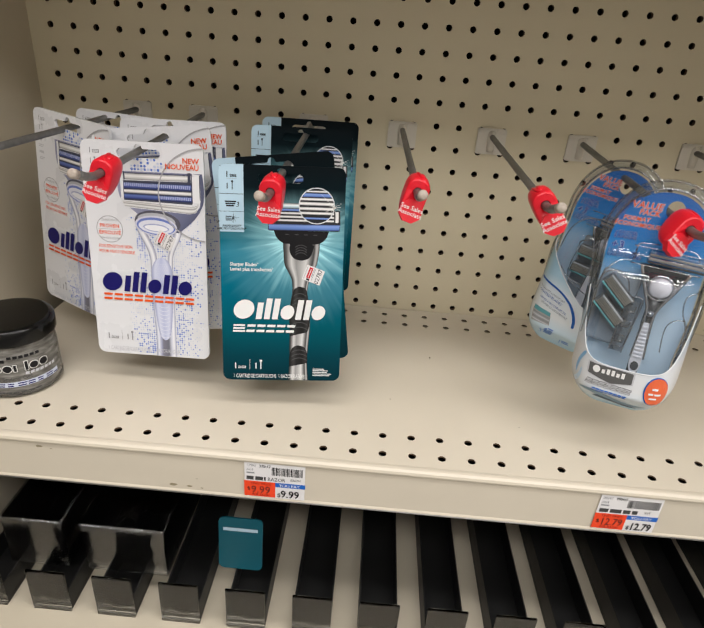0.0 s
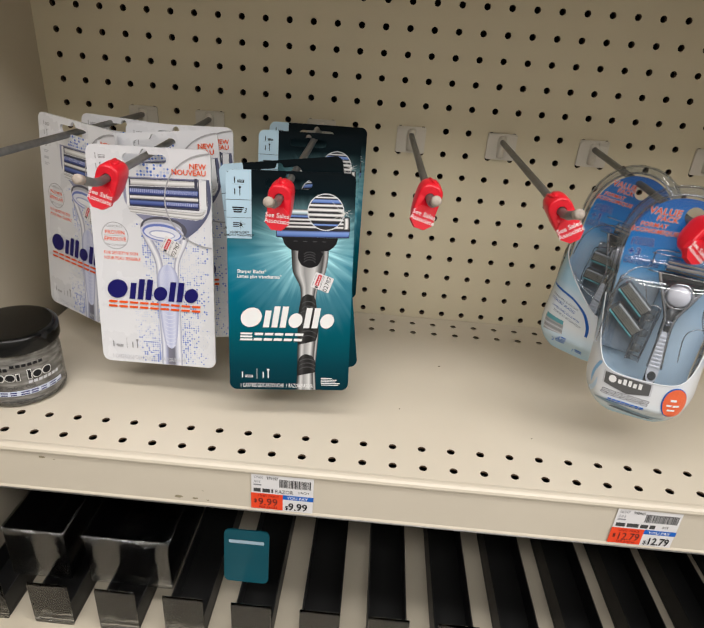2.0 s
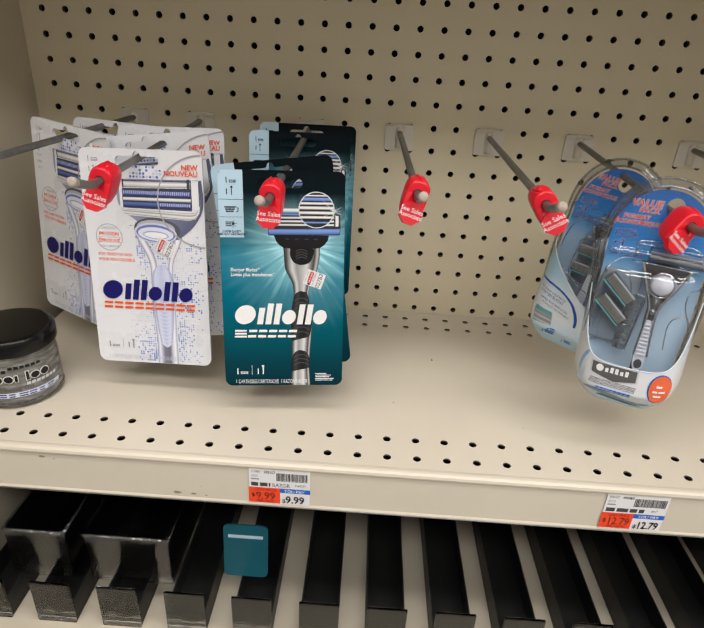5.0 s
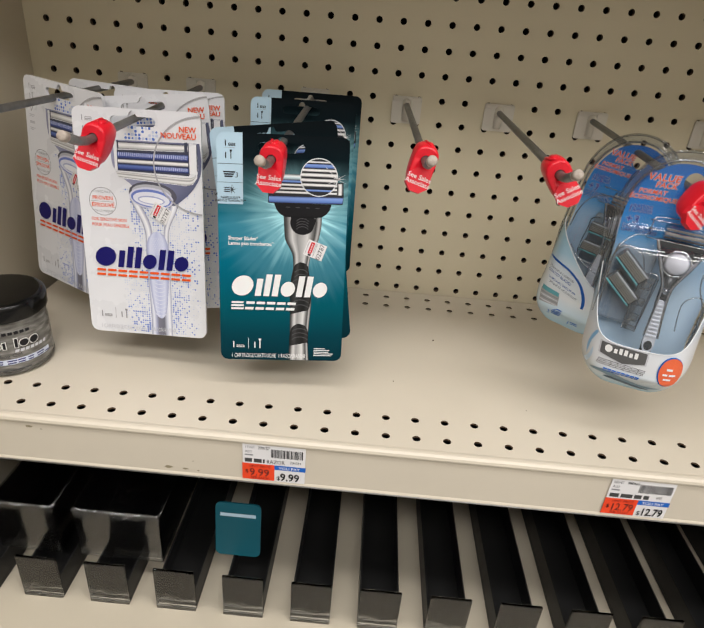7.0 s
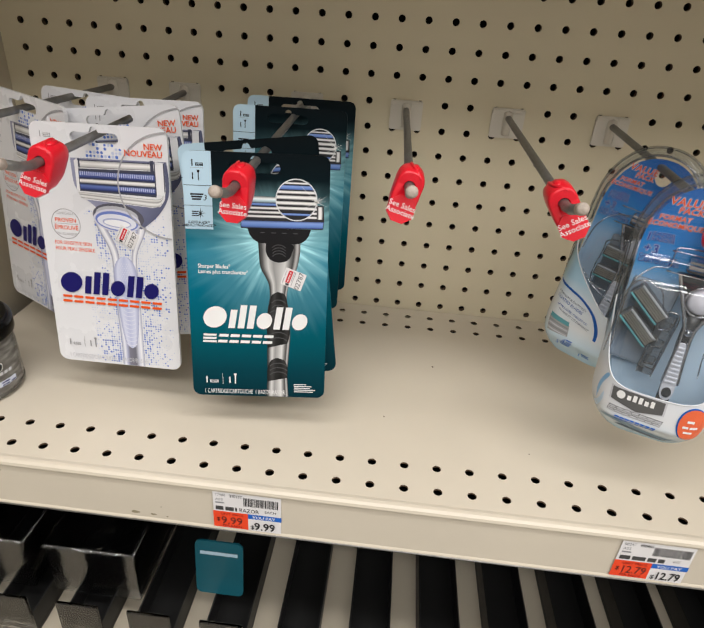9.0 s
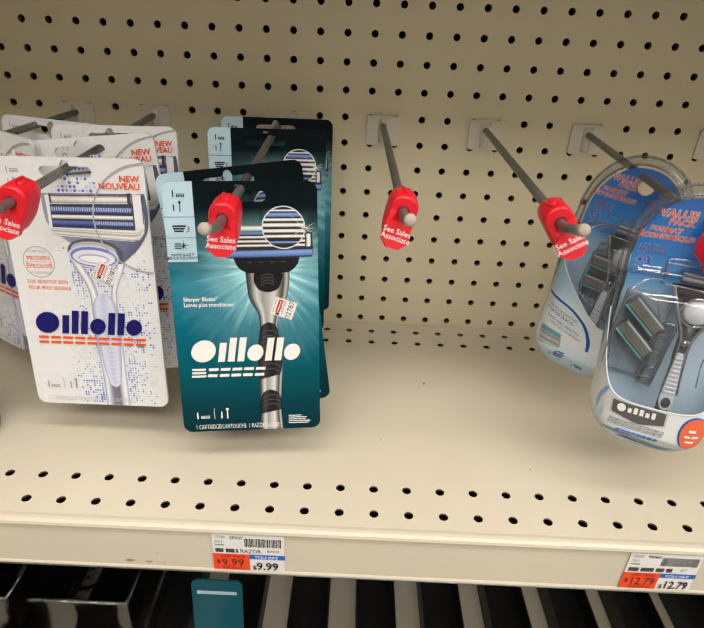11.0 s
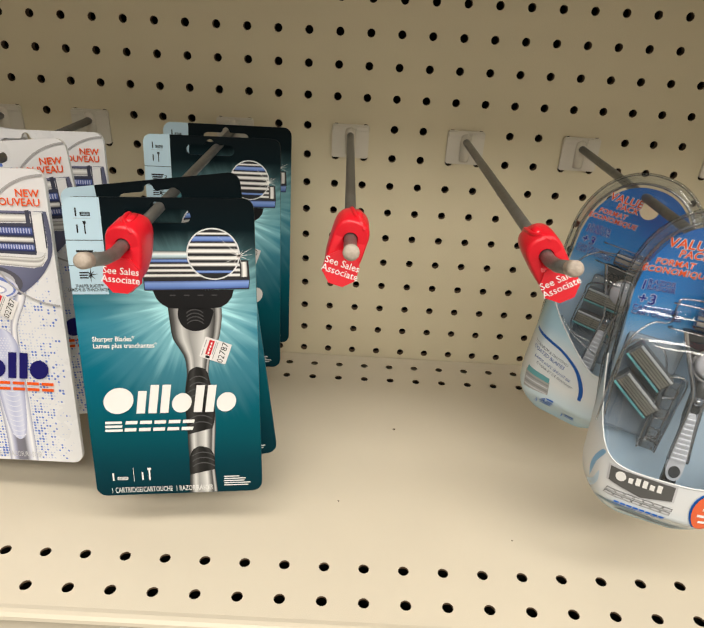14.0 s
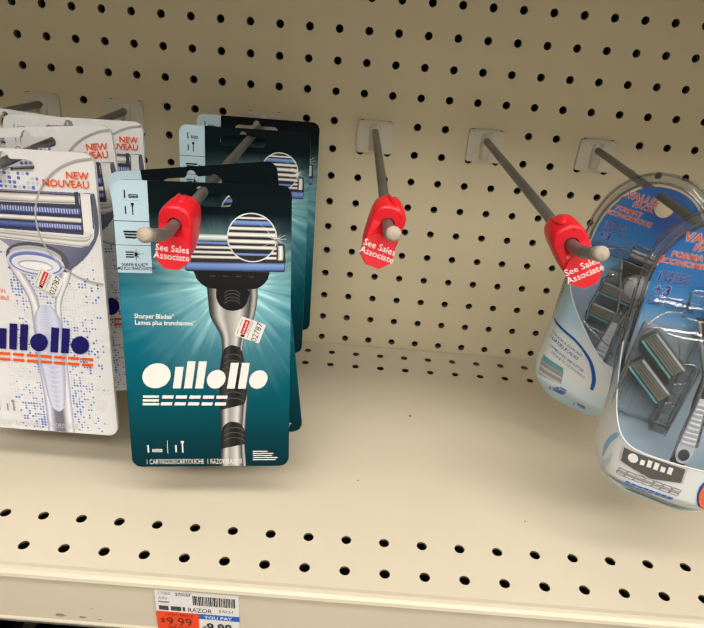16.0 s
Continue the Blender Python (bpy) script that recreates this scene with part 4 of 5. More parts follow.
    return tagged(root, "dark teal boxed razor pack hanging on a steel hook", "razor pack", "teal razor packs")


def place(ob, bottom, top, yaw, size=1.0):
    ob.matrix_basis = frame_of(bottom, top, yaw) @ Matrix.Scale(size, 4)
    return ob


white = place(white_pack(), (-0.2085, -0.220, 1.028), (-0.213, -0.1925, 1.222), -1.5)
for b, t, yaw in (((-0.198, -0.180, 1.035), (-0.219, -0.155, 1.2275), 3), ((-0.215, -0.122, 1.032), (-0.2195, -0.094, 1.225), 0), ((-0.312, -0.152, 1.035), (-0.297, -0.144, 1.229), -27), ((-0.290, -0.095, 1.030), (-0.281, -0.072, 1.223), -12)):
    copy_thing(white, frame_of(b, t, yaw))
teal = place(teal_pack(), (-0.083, -0.2415, 1.027), (-0.090, -0.2075, 1.214), 6)
for b, t, yaw in (((-0.076, -0.217, 1.032), (-0.1035, -0.182, 1.220), 7), ((-0.090, -0.100, 1.036), (-0.0925, -0.070, 1.2245), 2), ((-0.087, -0.062, 1.039), (-0.0885, -0.032, 1.2285), 3)):
    copy_thing(teal, frame_of(b, t, yaw))

# ---- hooks and their locks ----


def hook(x0, tip, label):
    """Steel peg hook: pale base plate on the pegboard, rod, upturned end with a worn pale tip."""
    root = new("peg_hook")
    root.matrix_basis = pose(x0, 0, 1.222)
    tx, ty, tz = tip[0] - x0, tip[1], tip[2] - 1.222
    plate = part("base_plate", plate_mesh("base_plate", rounded(-0.0162, 0.0162, -0.0225, 0.0060, 0.0022, 4), [], -0.0026, -0.0003, PLATE), root, "pale translucent plastic base plate")
    rib = lathe_mesh("plate_rib", [(0.0002, -0.0200), (0.0042, -0.0195), (0.0050, -0.0060), (0.0044, 0.0020), (0.0002, 0.0040)], PLATE, 20)
    rib.transform(Matrix.Translation((0, -0.0022, 0)) @ Matrix.Diagonal((1.0, 0.9, 1.0, 1.0)))
    part("plate_rib", rib, plate)
    for s in (-1, 1):
        part("plate_flange", box_mesh("plate_flange", s * 0.0100 - 0.0055, s * 0.0100 + 0.0055, -0.0036, -0.0024, 0.0008, 0.0046, PLATE, 0.0005), plate)
    bend = Vector((tx * 0.91, ty * 0.90, tz - 0.0085))
    pts = [(0, -0.004, -0.003)] + [Vector((0, -0.004, -0.003)).lerp(bend, k / 6) for k in range(1, 7)]
    end = Vector((tx, ty, tz))
    pts += [bend.lerp(end, 0.35) + Vector((0, 0, -0.0012)), bend.lerp(end, 0.97)]
    part("rod", tube_mesh("rod", pts, 0.0031, STEEL, 14), root)
    d = (pts[-1] - pts[-2]).normalized()
    cap = lathe_mesh("tip", [(0.0026, -0.0050), (0.0035, -0.0044), (0.0036, 0.0004), (0.0033, 0.0014), (0.0022, 0.0021), (0.0, 0.0023)], TIPM, 18)
    cap.transform(Matrix.Translation(end) @ d.to_track_quat("Z", "Y").to_matrix().to_4x4())
    part("tip", cap, root, "worn pale tip")
    return tagged(root, label, "peg hook", "peg hooks")


ROOTS = [-0.2921, -0.2159, -0.0889, 0.0127, 0.1143, 0.2159, 0.3429]
TIPS = [(-0.326, -0.301, 1.222), (-0.218, -0.301, 1.218), (-0.090, -0.304, 1.214), (0.0195, -0.298, 1.222), (0.111, -0.302, 1.222), (0.221, -0.302, 1.211), (0.350, -0.301, 1.220)]
HOLDS = ["holding two white razor packs", "holding three white razor packs", "holding four teal razor packs", "standing empty", "standing empty", "holding two clear blue razor packs", "standing empty"]
for x0, tip, says in zip(ROOTS, TIPS, HOLDS):
    hook(x0, tip, "grey steel peg hook " + says)


def lock():
    """Red clip-on hook lock: a two-part shell round the rod, open in front, with a hanging tongue and an eight-sided face. Local y runs along the rod."""
    root = new("hook_lock")
    sections = [(-0.0100, 0.0076, 0.0084, 0.0182), (-0.0094, 0.0084, 0.0094, 0.0196), (-0.0080, 0.0088, 0.0100, 0.0204), (0.0040, 0.0090, 0.0101, 0.0198), (0.0088, 0.0086, 0.0096, 0.0170), (0.0112, 0.0074, 0.0082, 0.0130), (0.0120, 0.0058, 0.0066, 0.0100)]
    n = 32
    bm = bmesh.new()
    loops = []
    for y, rx, up, down in sections:
        ring_pts = []
        for k in range(n):
            a = 2 * math.pi * k / n
            c, s = math.cos(a), math.sin(a)
            x = rx * math.copysign(abs(c) ** (0.42 if s < 0 else 0.8), c)
            z = (up if s > 0 else down) * math.copysign(abs(s) ** (0.62 if s < 0 else 0.8), s)
            ring_pts.append(bm.verts.new((x, y + 0.30 * min(0.0, z), z)))
        loops.append(ring_pts)
    for a, b in zip(loops, loops[1:]):
        for k in range(n):
            bm.faces.new((a[k], a[(k + 1) % n], b[(k + 1) % n], b[k]))
    mouth = [bm.verts.new((0.0037 * math.cos(2 * math.pi * k / n), -0.0103, 0.0038 * math.sin(2 * math.pi * k / n))) for k in range(n)]
    deep = [bm.verts.new((0.0035 * math.cos(2 * math.pi * k / n), -0.0070, 0.0036 * math.sin(2 * math.pi * k / n))) for k in range(n)]
    for a, b in ((deep, mouth), (mouth, loops[0])):
        for k in range(n):
            bm.faces.new((a[k], a[(k + 1) % n], b[(k + 1) % n], b[k]))
    bm.faces.new(deep)
    bm.faces.new(loops[-1][::-1])
    body = bm_mesh("body", bm, RED, True)
    for p in body.polygons:
        if all(body.vertices[i].co.y < -0.0098 + 0.30 * min(0.0, body.vertices[i].co.z) for i in p.vertices):
            p.use_smooth = False
    part("body", body, root)
    # the upper jaw closes over the rod with a raised lip and a small catch
    lip = [(-0.0030, 0.0118, 0.0068), (-0.0026, 0.0085, 0.0094), (-0.0022, 0.0030, 0.0103), (-0.0012, -0.0030, 0.0103), (0.0006, -0.0062, 0.0099), (0.0026, -0.0086, 0.0088), (0.0046, -0.0096, 0.0066)]
    part("jaw_lip", tube_mesh("jaw_lip", smooth_line(lip), 0.0010, RED, 8), root)
    catch = lathe_mesh("catch", [(0.0, -0.0052), (0.0018, -0.0048), (0.0024, 0.0), (0.0018, 0.0046), (0.0, 0.0052)], RED, 14)
    catch.transform(pose(0.0010, 0.0015, 0.0098, 90, 0, 0) @ Matrix.Diagonal((1.0, 0.55, 1.0, 1.0)))
    part("catch", catch, root)
    octo = [(0.0092 * math.cos(radians(22.5 + 45 * k)), 0.0090 * math.sin(radians(22.5 + 45 * k))) for k in range(8)]
    face = part("face", plate_mesh("face", octo, [], -0.0010, 0.0040, REDFACE), root, "eight-sided red face with white lettering", pose(0, -0.0152, -0.0136, -20, 0, 0))
    words(face, "See Sales\nAssociate", 0, 0.0008, 0.0048, WHITE, 0.0012, align="CENTER", bold=0.006)
    return tagged(root, "red plastic hook lock clipped near the hook's end", "hook lock", "hook locks")


first_lock = lock()
for i, (k, roll) in enumerate(((1, 16), (2, 2), (3, 17), (4, -32), (5, 40), (0, 16), (6, 0))):
    x0, tip = ROOTS[k], TIPS[k]
    bend = Vector((x0 + (tip[0] - x0) * 0.91, tip[1] * 0.90, tip[2] - 0.0085))
    a = Vector((x0, -0.004, 1.219))
    c = a.lerp(bend, 0.942 if k == 4 else 0.928)
    d = (a - bend).normalized()
    yaw = math.degrees(math.atan2(-d.x, d.y))
    m = pose(c.x, c.y, c.z, math.degrees(math.asin(d.z)), 0, yaw) @ pose(0, 0, 0, 0, roll, 0)
    if i == 0:
        first_lock.matrix_basis = m
    else:
        copy_thing(first_lock, m)

# ---- clear blister packs ----
PH = 0.199


def half_width(v):
    w = 0.0440
    if v > PH - 0.052:
        w *= math.sqrt(max(0.0, 1 - ((v - PH + 0.052) / 0.052) ** 2)) ** 0.92
    if v < 0.034:
        w *= 0.50 + 0.50 * math.sqrt(max(0.0, 1 - ((0.034 - v) / 0.034) ** 2))
    return w


def bulge(s, v):
    """Depth of the moulded shell in front of its card."""
    if v > 0.142:
        d = 0.004
    elif v > 0.118:
        d = 0.004 + 0.020 * (0.5 + 0.5 * math.cos((v - 0.118) / 0.024 * math.pi))
    else:
        d = 0.024 + 0.008 * min(1, (0.118 - v) / 0.07)
    d *= min(1, 0.45 + v / 0.018 * 0.55)
    return d * (1 - abs(s) ** 6)


def sheet(name, v0, v1, rows_n, material, lift=0.0, inset=0.96):
    """Part of the shell's front between two curves v0(s) and v1(s)."""
    n = 28
    verts, faces = [], []
    for r in range(rows_n + 1):
        for c in range(n + 1):
            s = math.sin(math.pi / 2 * (-1 + 2 * c / n))
            v = v0(s) + (v1(s) - v0(s)) * r / rows_n
            verts.append((s * half_width(v) * inset, -bulge(s, v) - lift, v))
    for r in range(rows_n):
        for c in range(n):
            k = r * (n + 1) + c
            faces.append([k, k + 1, k + n + 2, k + n + 1])
    return mesh_of(name, verts, faces, material, True)


def on_front(me, u0, v0, lift):
    """Bends a flat printed mesh onto the shell's front, its origin at (u0, v0)."""
    if len(me.vertices) < 400:
        bm = bmesh.new()
        bm.from_mesh(me)
        bmesh.ops.triangulate(bm, faces=bm.faces)
        for _ in range(3):
            long = [e for e in bm.edges if e.calc_length() > 0.004]
            if long:
                bmesh.ops.subdivide_edges(bm, edges=long, cuts=1)
                bmesh.ops.triangulate(bm, faces=bm.faces)
        bm.to_mesh(me)
        bm.free()
    for p in me.vertices:
        u, v = p.co.x + u0, p.co.z + v0
        w = half_width(max(0.002, v))
        p.co = (u, -bulge(max(-1, min(1, u / w)), v) - lift, v)
    return me


def wrapped(name, pts, lift, material, parent, label="", soft=True):
    """One printed outline in millimetres, laid on the sleeve."""
    line = mm(*pts)
    if soft:
        line = smooth_line(line + line[:1], 4)[:-1]
    return part(name, on_front(flat_mesh(name, [line], 0, material), 0, 0, lift), parent, label)


def fold(name, pts, r, parent, label=""):
    """A bright moulded crease in the clear plastic; points in millimetres."""
    ob = part(name, tube_mesh(name, smooth_line([(x * MM, y * MM, z * MM) for x, y, z in pts], 4), r, FOLD, 6), parent, label)
    ob.visible_shadow = False
    return ob


def wrapped_text(root, body, x, z, size, material, turn, lift=0.0012):
    me = text_mesh(body, size, material).copy()
    me.transform(pose(0, 0, 0, 0, turn, 0))
    part("lettering", on_front(me, x, z, lift), root)


COUNTBLUE = ink("count_blue", (0.008, 0.03, 0.26))
HALO = ink("outline_white", (0.80, 0.82, 0.86))
SHIELDGREY = ink("shield_grey", (0.11, 0.11, 0.11))
TRAYTINT = mat("smoky_tray", (0.27, 0.33, 0.40), 0.25, 0, 0.25, 90)
NECK = mat("dark_neck", (0.09, 0.095, 0.10), 0.22, 0.4)
PALEGRIP = mat("pale_grip", (0.60, 0.62, 0.68), 0.45, 0, 0.1, 500, 0.6, 700)
BUTTON = mat("white_button", (0.68, 0.68, 0.74), 0.32, 0, 0.04, 200)
COVER = clear("clear_head_cover", (0.84, 0.87, 0.90), 0.10, 0.12)


def blister_pack(front=True):
    root = new("razor_pack")
    steps = [PH * (1 - math.cos(math.pi * k / 56)) / 2 for k in range(57)]
    outline = [(half_width(v), v) for v in steps[:-1]] + [(0.0, PH)] + [(-half_width(v), v) for v in steps[-2::-1]]
    tuck = lambda v: 1 - 0.09 * max(0.0, min(1.0, (0.095 - v) / 0.05))
    inner = lambda q, lift: [(a * q * tuck(b), lift + 0.004 * (1 - tuck(b)) / 0.09 + b * (1 - 1.1 * (1 - q) / 2.25)) for a, b in outline]
    hole_x = 0.0055 if front else 0.0010
    part("backing_card", plate_mesh("backing_card", inner(0.88, 0.003), [disc(hole_x, 0.1765, 0.0070, 0.0080, 24)], -0.0010, 0.0010, BLUEART), root, "blue printed backing card")
    part("flange", plate_mesh("flange", inner(1.03, -0.002), [inner(0.90, 0.003)], -0.0016, 0.0016, RIM), root, "clear plastic rim")
    for q, r in ((1.03, 0.0011), (0.93, 0.0010)):
        edge = [Vector((a, -0.0014, b)) for a, b in inner(q, -0.002 if q > 1 else 0.001)]
        part("rim_edge", tube_mesh("rim_edge", edge + edge[:1], r, FOLD if q < 1 else RIM, 6, False), root)
    top = (lambda s: 0.0425 + 0.012 * abs(s) ** 3 + 0.050 * abs(s) ** 9) if front else (lambda s: 0.0535 + 0.043 * max(0.0, (0.35 - s) / 1.15) ** 1.25 + 0.03 * max(0.0, s) ** 6)
    part("window", sheet("window", lambda s: top(s) - 0.001, lambda s: PH - 0.004, 40, CLEAR), root, "clear moulded plastic window").visible_shadow = False
    part("sleeve", sheet("sleeve", lambda s: 0.001, top, 22, SLEEVE if front else BACKSLEEVE, 0.0006, 1.0), root, "glossy white and pale blue printed sleeve")
    lipline = [(s * half_width(top(s)), -bulge(s, top(s)) - 0.0007, top(s)) for s in [math.sin(math.pi / 2 * (-1 + 2 * k / 40)) for k in range(1, 40)]]
    part("sleeve_edge", tube_mesh("sleeve_edge", lipline, 0.0005, ink("sleeve_edge_white", (0.76, 0.79, 0.82)), 6), root)
    # head print on the card
    J = 0.0012
    for body, x, z, size in (("VALUE", -0.0160, 0.1752, 0.0076), ("PACK", -0.0130, 0.1700, 0.0060), ("FORMAT", -0.0215, 0.1642, 0.0050), ("\u00c9CONOMIQUE", -0.0200, 0.1592, 0.0051)):
        words(root, body, x, z, size, HALO, J, align="CENTER", bold=0.060, shear=0.15, spacing=1.06)
        words(root, body, x, z, size, ORANGE, J + 4 * STEP, align="CENTER", bold=0.022, shear=0.15, spacing=1.06)
    for body, x, z, size in (("1", -0.0365, 0.1478, 0.0082), ("+3", -0.0360, 0.1390, 0.0092), ("RAZOR\nRASOIR", -0.0325, 0.1516, 0.0042), ("CARTRIDGES\nCARTOUCHES", -0.0375, 0.1350, 0.0040)):
        words(root, body, x, z, size, HALO, J, bold=0.045, shear=0.1, spacing=1.08)
        words(root, body, x, z, size, COUNTBLUE, J + 4 * STEP, bold=0.020, shear=0.1, spacing=1.08)
    # razor in the window
    rz = part("razor", tube_mesh("razor", [(6.0 * MM, -0.0150, 0.030), (6.4 * MM, -0.0160, 0.055), (7.0 * MM, -0.0160, 0.080), (7.6 * MM, -0.0155, 0.096), (8.6 * MM, -0.0150, 0.106)], 0.0046, NECK, 12), root, "chrome and dark cartridge razor with pale ribbed grip")
    grip = part("grip", plate_mesh("grip", smooth_line(mm((4.8, 84), (8.6, 84), (9.4, 74), (10.6, 58), (11.0, 46), (9.6, 40), (6.6, 38.6), (3.6, 40), (2.0, 46), (2.6, 58), (3.8, 74), (4.8, 84)), 3)[:-1], [], -0.0222, -0.0170, PALEGRIP), rz, "pale ribbed grip")
    for k in range(9):
        part("grip_rib", box_mesh("grip_rib", (4.4 - 0.20 * k) * MM, (8.9 + 0.19 * k) * MM, -0.0230, -0.0218, (80.0 - k * 3.4) * MM, (81.6 - k * 3.4) * MM, PALEGRIP, 0.0003), grip)
    part("grip_badge", flat_mesh("grip_badge", [disc(0.0066, 0.0450, 0.0032, 0.0042, 20)], 0.0226, NECK), grip)
    edge_l = smooth_line([(2.0 * MM, -0.0205, 0.052), (3.4 * MM, -0.0205, 0.072), (4.4 * MM, -0.0200, 0.090), (3.4 * MM, -0.0195, 0.099), (-1.4 * MM, -0.0190, 0.112), (-7.0 * MM, -0.0185, 0.1275), (-8.4 * MM, -0.0185, 0.1320)])
    edge_r = smooth_line([(11.6 * MM, -0.0205, 0.052), (10.4 * MM, -0.0205, 0.072), (10.4 * MM, -0.0200, 0.090), (12.6 * MM, -0.0195, 0.099), (19.0 * MM, -0.0190, 0.111), (25.6 * MM, -0.0185, 0.1250), (27.6 * MM, -0.0185, 0.1300)])
    for line in (edge_l, edge_r):
        part("chrome_edge", tube_mesh("chrome_edge", line, 0.0014, CHROME, 10), rz, "chrome edge")
    neck = smooth_line(mm((4.2, 92), (3.6, 99), (-1.2, 112), (-7.4, 129), (-7.6, 132.5), (27.0, 130.5), (26.0, 126), (18.8, 111), (12.4, 99), (10.6, 92)), 2)
    part("neck", plate_mesh("neck", neck, [disc(0.0094, 0.1150, 0.0094, 0.0094, 24)], -0.0175, -0.0125, NECK), rz, "dark neck between chrome edges")
    part("chrome_ring", tube_mesh("chrome_ring", [(0.0094 + 0.0102 * math.cos(2 * math.pi * k / 28), -0.0185, 0.1150 + 0.0102 * math.sin(2 * math.pi * k / 28)) for k in range(29)], 0.0012, CHROME, 8, False), rz, "chrome ring")
    button = lathe_mesh("button", [(0.0, 0.0042), (0.0068, 0.0038), (0.0082, 0.0026), (0.0088, 0.0), (0.0088, -0.004)], BUTTON, 32)
    button.transform(pose(0.0094, -0.0180, 0.1150, 90, 0, 0))
    part("button", button, rz, "round pale button")
    pin = lathe_mesh("pin", [(0.0, 0.0020), (0.0022, 0.0016), (0.0028, 0.0), (0.0028, -0.003)], CHROME, 20)
    pin.transform(pose(0.0074, -0.0205, 0.0925, 90, 0, 0))
    part("pin", pin, rz, "small chrome pin")
    head = part("head", box_mesh("head", -0.0130, 0.0310, -0.0160, -0.0080, 0.1325, 0.1440, COVER, 0.0020), rz, "clear razor head cover", pose(0, 0, 0, 0, 3, 0))
    for z0, z1, m in ((0.1335, 0.1350, NECK), (0.1360, 0.1385, CHROME), (0.1398, 0.1412, BLADE)):
        part("head_bar", box_mesh("head_bar", -0.0120, 0.0300, -0.0180, -0.0155, z0, z1, m, 0.0004), head)
    for k in range(3):
        fold("head_fold", [(-15, -10, 131 + 7 * k), (-14, -18 + 2 * k, 132 + 7 * k), (31, -18 + 2 * k, 130 + 7 * k), (33, -10, 129 + 7 * k)], 0.0005, rz)
    # spare cartridges in their tray
    tilt = 43 if front else 2
    tx, tz = (-0.0225, 0.0965) if front else (0.0, 0.0965)
    tray = part("cartridge_tray", box_mesh("cartridge_tray", -0.0160, 0.0160, -0.0080, -0.0030, -0.0420, 0.0240, TRAYTINT, 0.003), root, "smoky moulded tray with spare cartridges", pose(tx, 0, tz, 0, 6 if front else 0, 0))
    body = box_mesh("cartridge", -0.0150, 0.0150, -0.0045, 0.0045, -0.0056, 0.0056, CARTGREY, 0.0015)
    blade = box_mesh("blade", -0.0135, 0.0135, -0.0058, -0.0042, -0.0005, 0.0005, BLADE)
    guard = box_mesh("guard", -0.0140, 0.0140, -0.0056, -0.0040, 0.0034, 0.0050, RAZORGREY, 0.0004)
    strip = box_mesh("lubricating_strip", -0.0145, 0.0145, -0.0054, -0.0040, -0.0056, -0.0041, AQUA, 0.0004)
    for x, z in ((0.0005, 0.0095), (-0.0005, -0.0095)):
        c = part("cartridge", body, tray, "grey cartridge with aqua strip", pose(x, -0.0150, z, 0, tilt - 6 if front else tilt, 0))
        for k in range(4):
            part("blade", blade, c, "", pose(0, 0, -0.0024 + 0.0016 * k))
        part("guard", guard, c)
        part("lubricating_strip", strip, c)
    if front:
        part("tray_wall", box_mesh("tray_wall", 0.0100, 0.0215, -0.0190, -0.0040, -0.0420, 0.0060, COVER, 0.0015), tray, "clear tray wall")
        for k in range(3):
            part("tray_clip", box_mesh("tray_clip", 0.0120, 0.0190, -0.0215, -0.0188, (-33 + 14 * k) * MM, (-26 + 14 * k) * MM, COVER, 0.0010), tray)
            fold("tray_fold", [(12, -21.8, -33 + 14 * k), (18, -22, -30 + 14 * k), (18.6, -21.8, -26 + 14 * k)], 0.0005, tray)
        fold("tray_fold", [(10.5, -19.5, -42), (10.2, -20, -20), (10.0, -20, 5.5), (21, -20, 8.5), (21.5, -19.5, -10), (20.5, -19.5, -42)], 0.0006, tray)
        fold("tray_fold", [(-15.5, -16, -36), (-17, -20, -5), (-16, -20, 18), (-8, -20, 26), (4, -19, 22), (10, -19, 8)], 0.0006, tray)
        fold("window_fold", [(38, -14, 60), (36, -20, 84), (30, -21, 100), (30, -20, 112), (37, -14, 116)], 0.0006, root)
        fold("window_fold", [(22, -22, 62), (21, -23, 84), (27, -22, 92), (34, -20, 92)], 0.0005, root)
        fold("window_fold", [(-38, -16, 60), (-38, -20, 90), (-36, -18, 118), (-26, -12, 131), (-16, -9, 133), (-15, -9, 144), (-10, -8, 148), (26, -8, 147), (32, -9, 140)], 0.0006, root)
        # sleeve print
        lab = [(-27.5, 32.8), (-28.0, 42.6), (8.0, 41.0), (8.2, 31.0), (-8.5, 27.4)]
        wrapped("brand_label", [(-9.9 + 1.07 * (a + 9.9), 35.2 + 1.14 * (b - 35.2)) for a, b in lab], 0.0010, LIGHTGREY, root, "grey shield label with white shapes", False)
        wrapped("brand_shield", lab, 0.0012, SHIELDGREY, root, "", False)
        lean = lambda p, z0, k: [(u + k * (c - z0), c - 0.045 * u) for u, c in p]
        for p in [disc(-0.0215, 0.0370, 0.0030, 0.0033, 18)] + [rect((-17.0 + 4.0 * k) * MM, (-14.4 + 4.0 * k) * MM, 0.0345, (39.6 if k in (1, 2, 4) else 38.2) * MM) for k in range(5)]:
            part("brand_bar", on_front(flat_mesh("brand_bar", [lean(p, 0.037, 0.0)], 0, WHITE), 0, 0, 0.0015), root, "white bar")
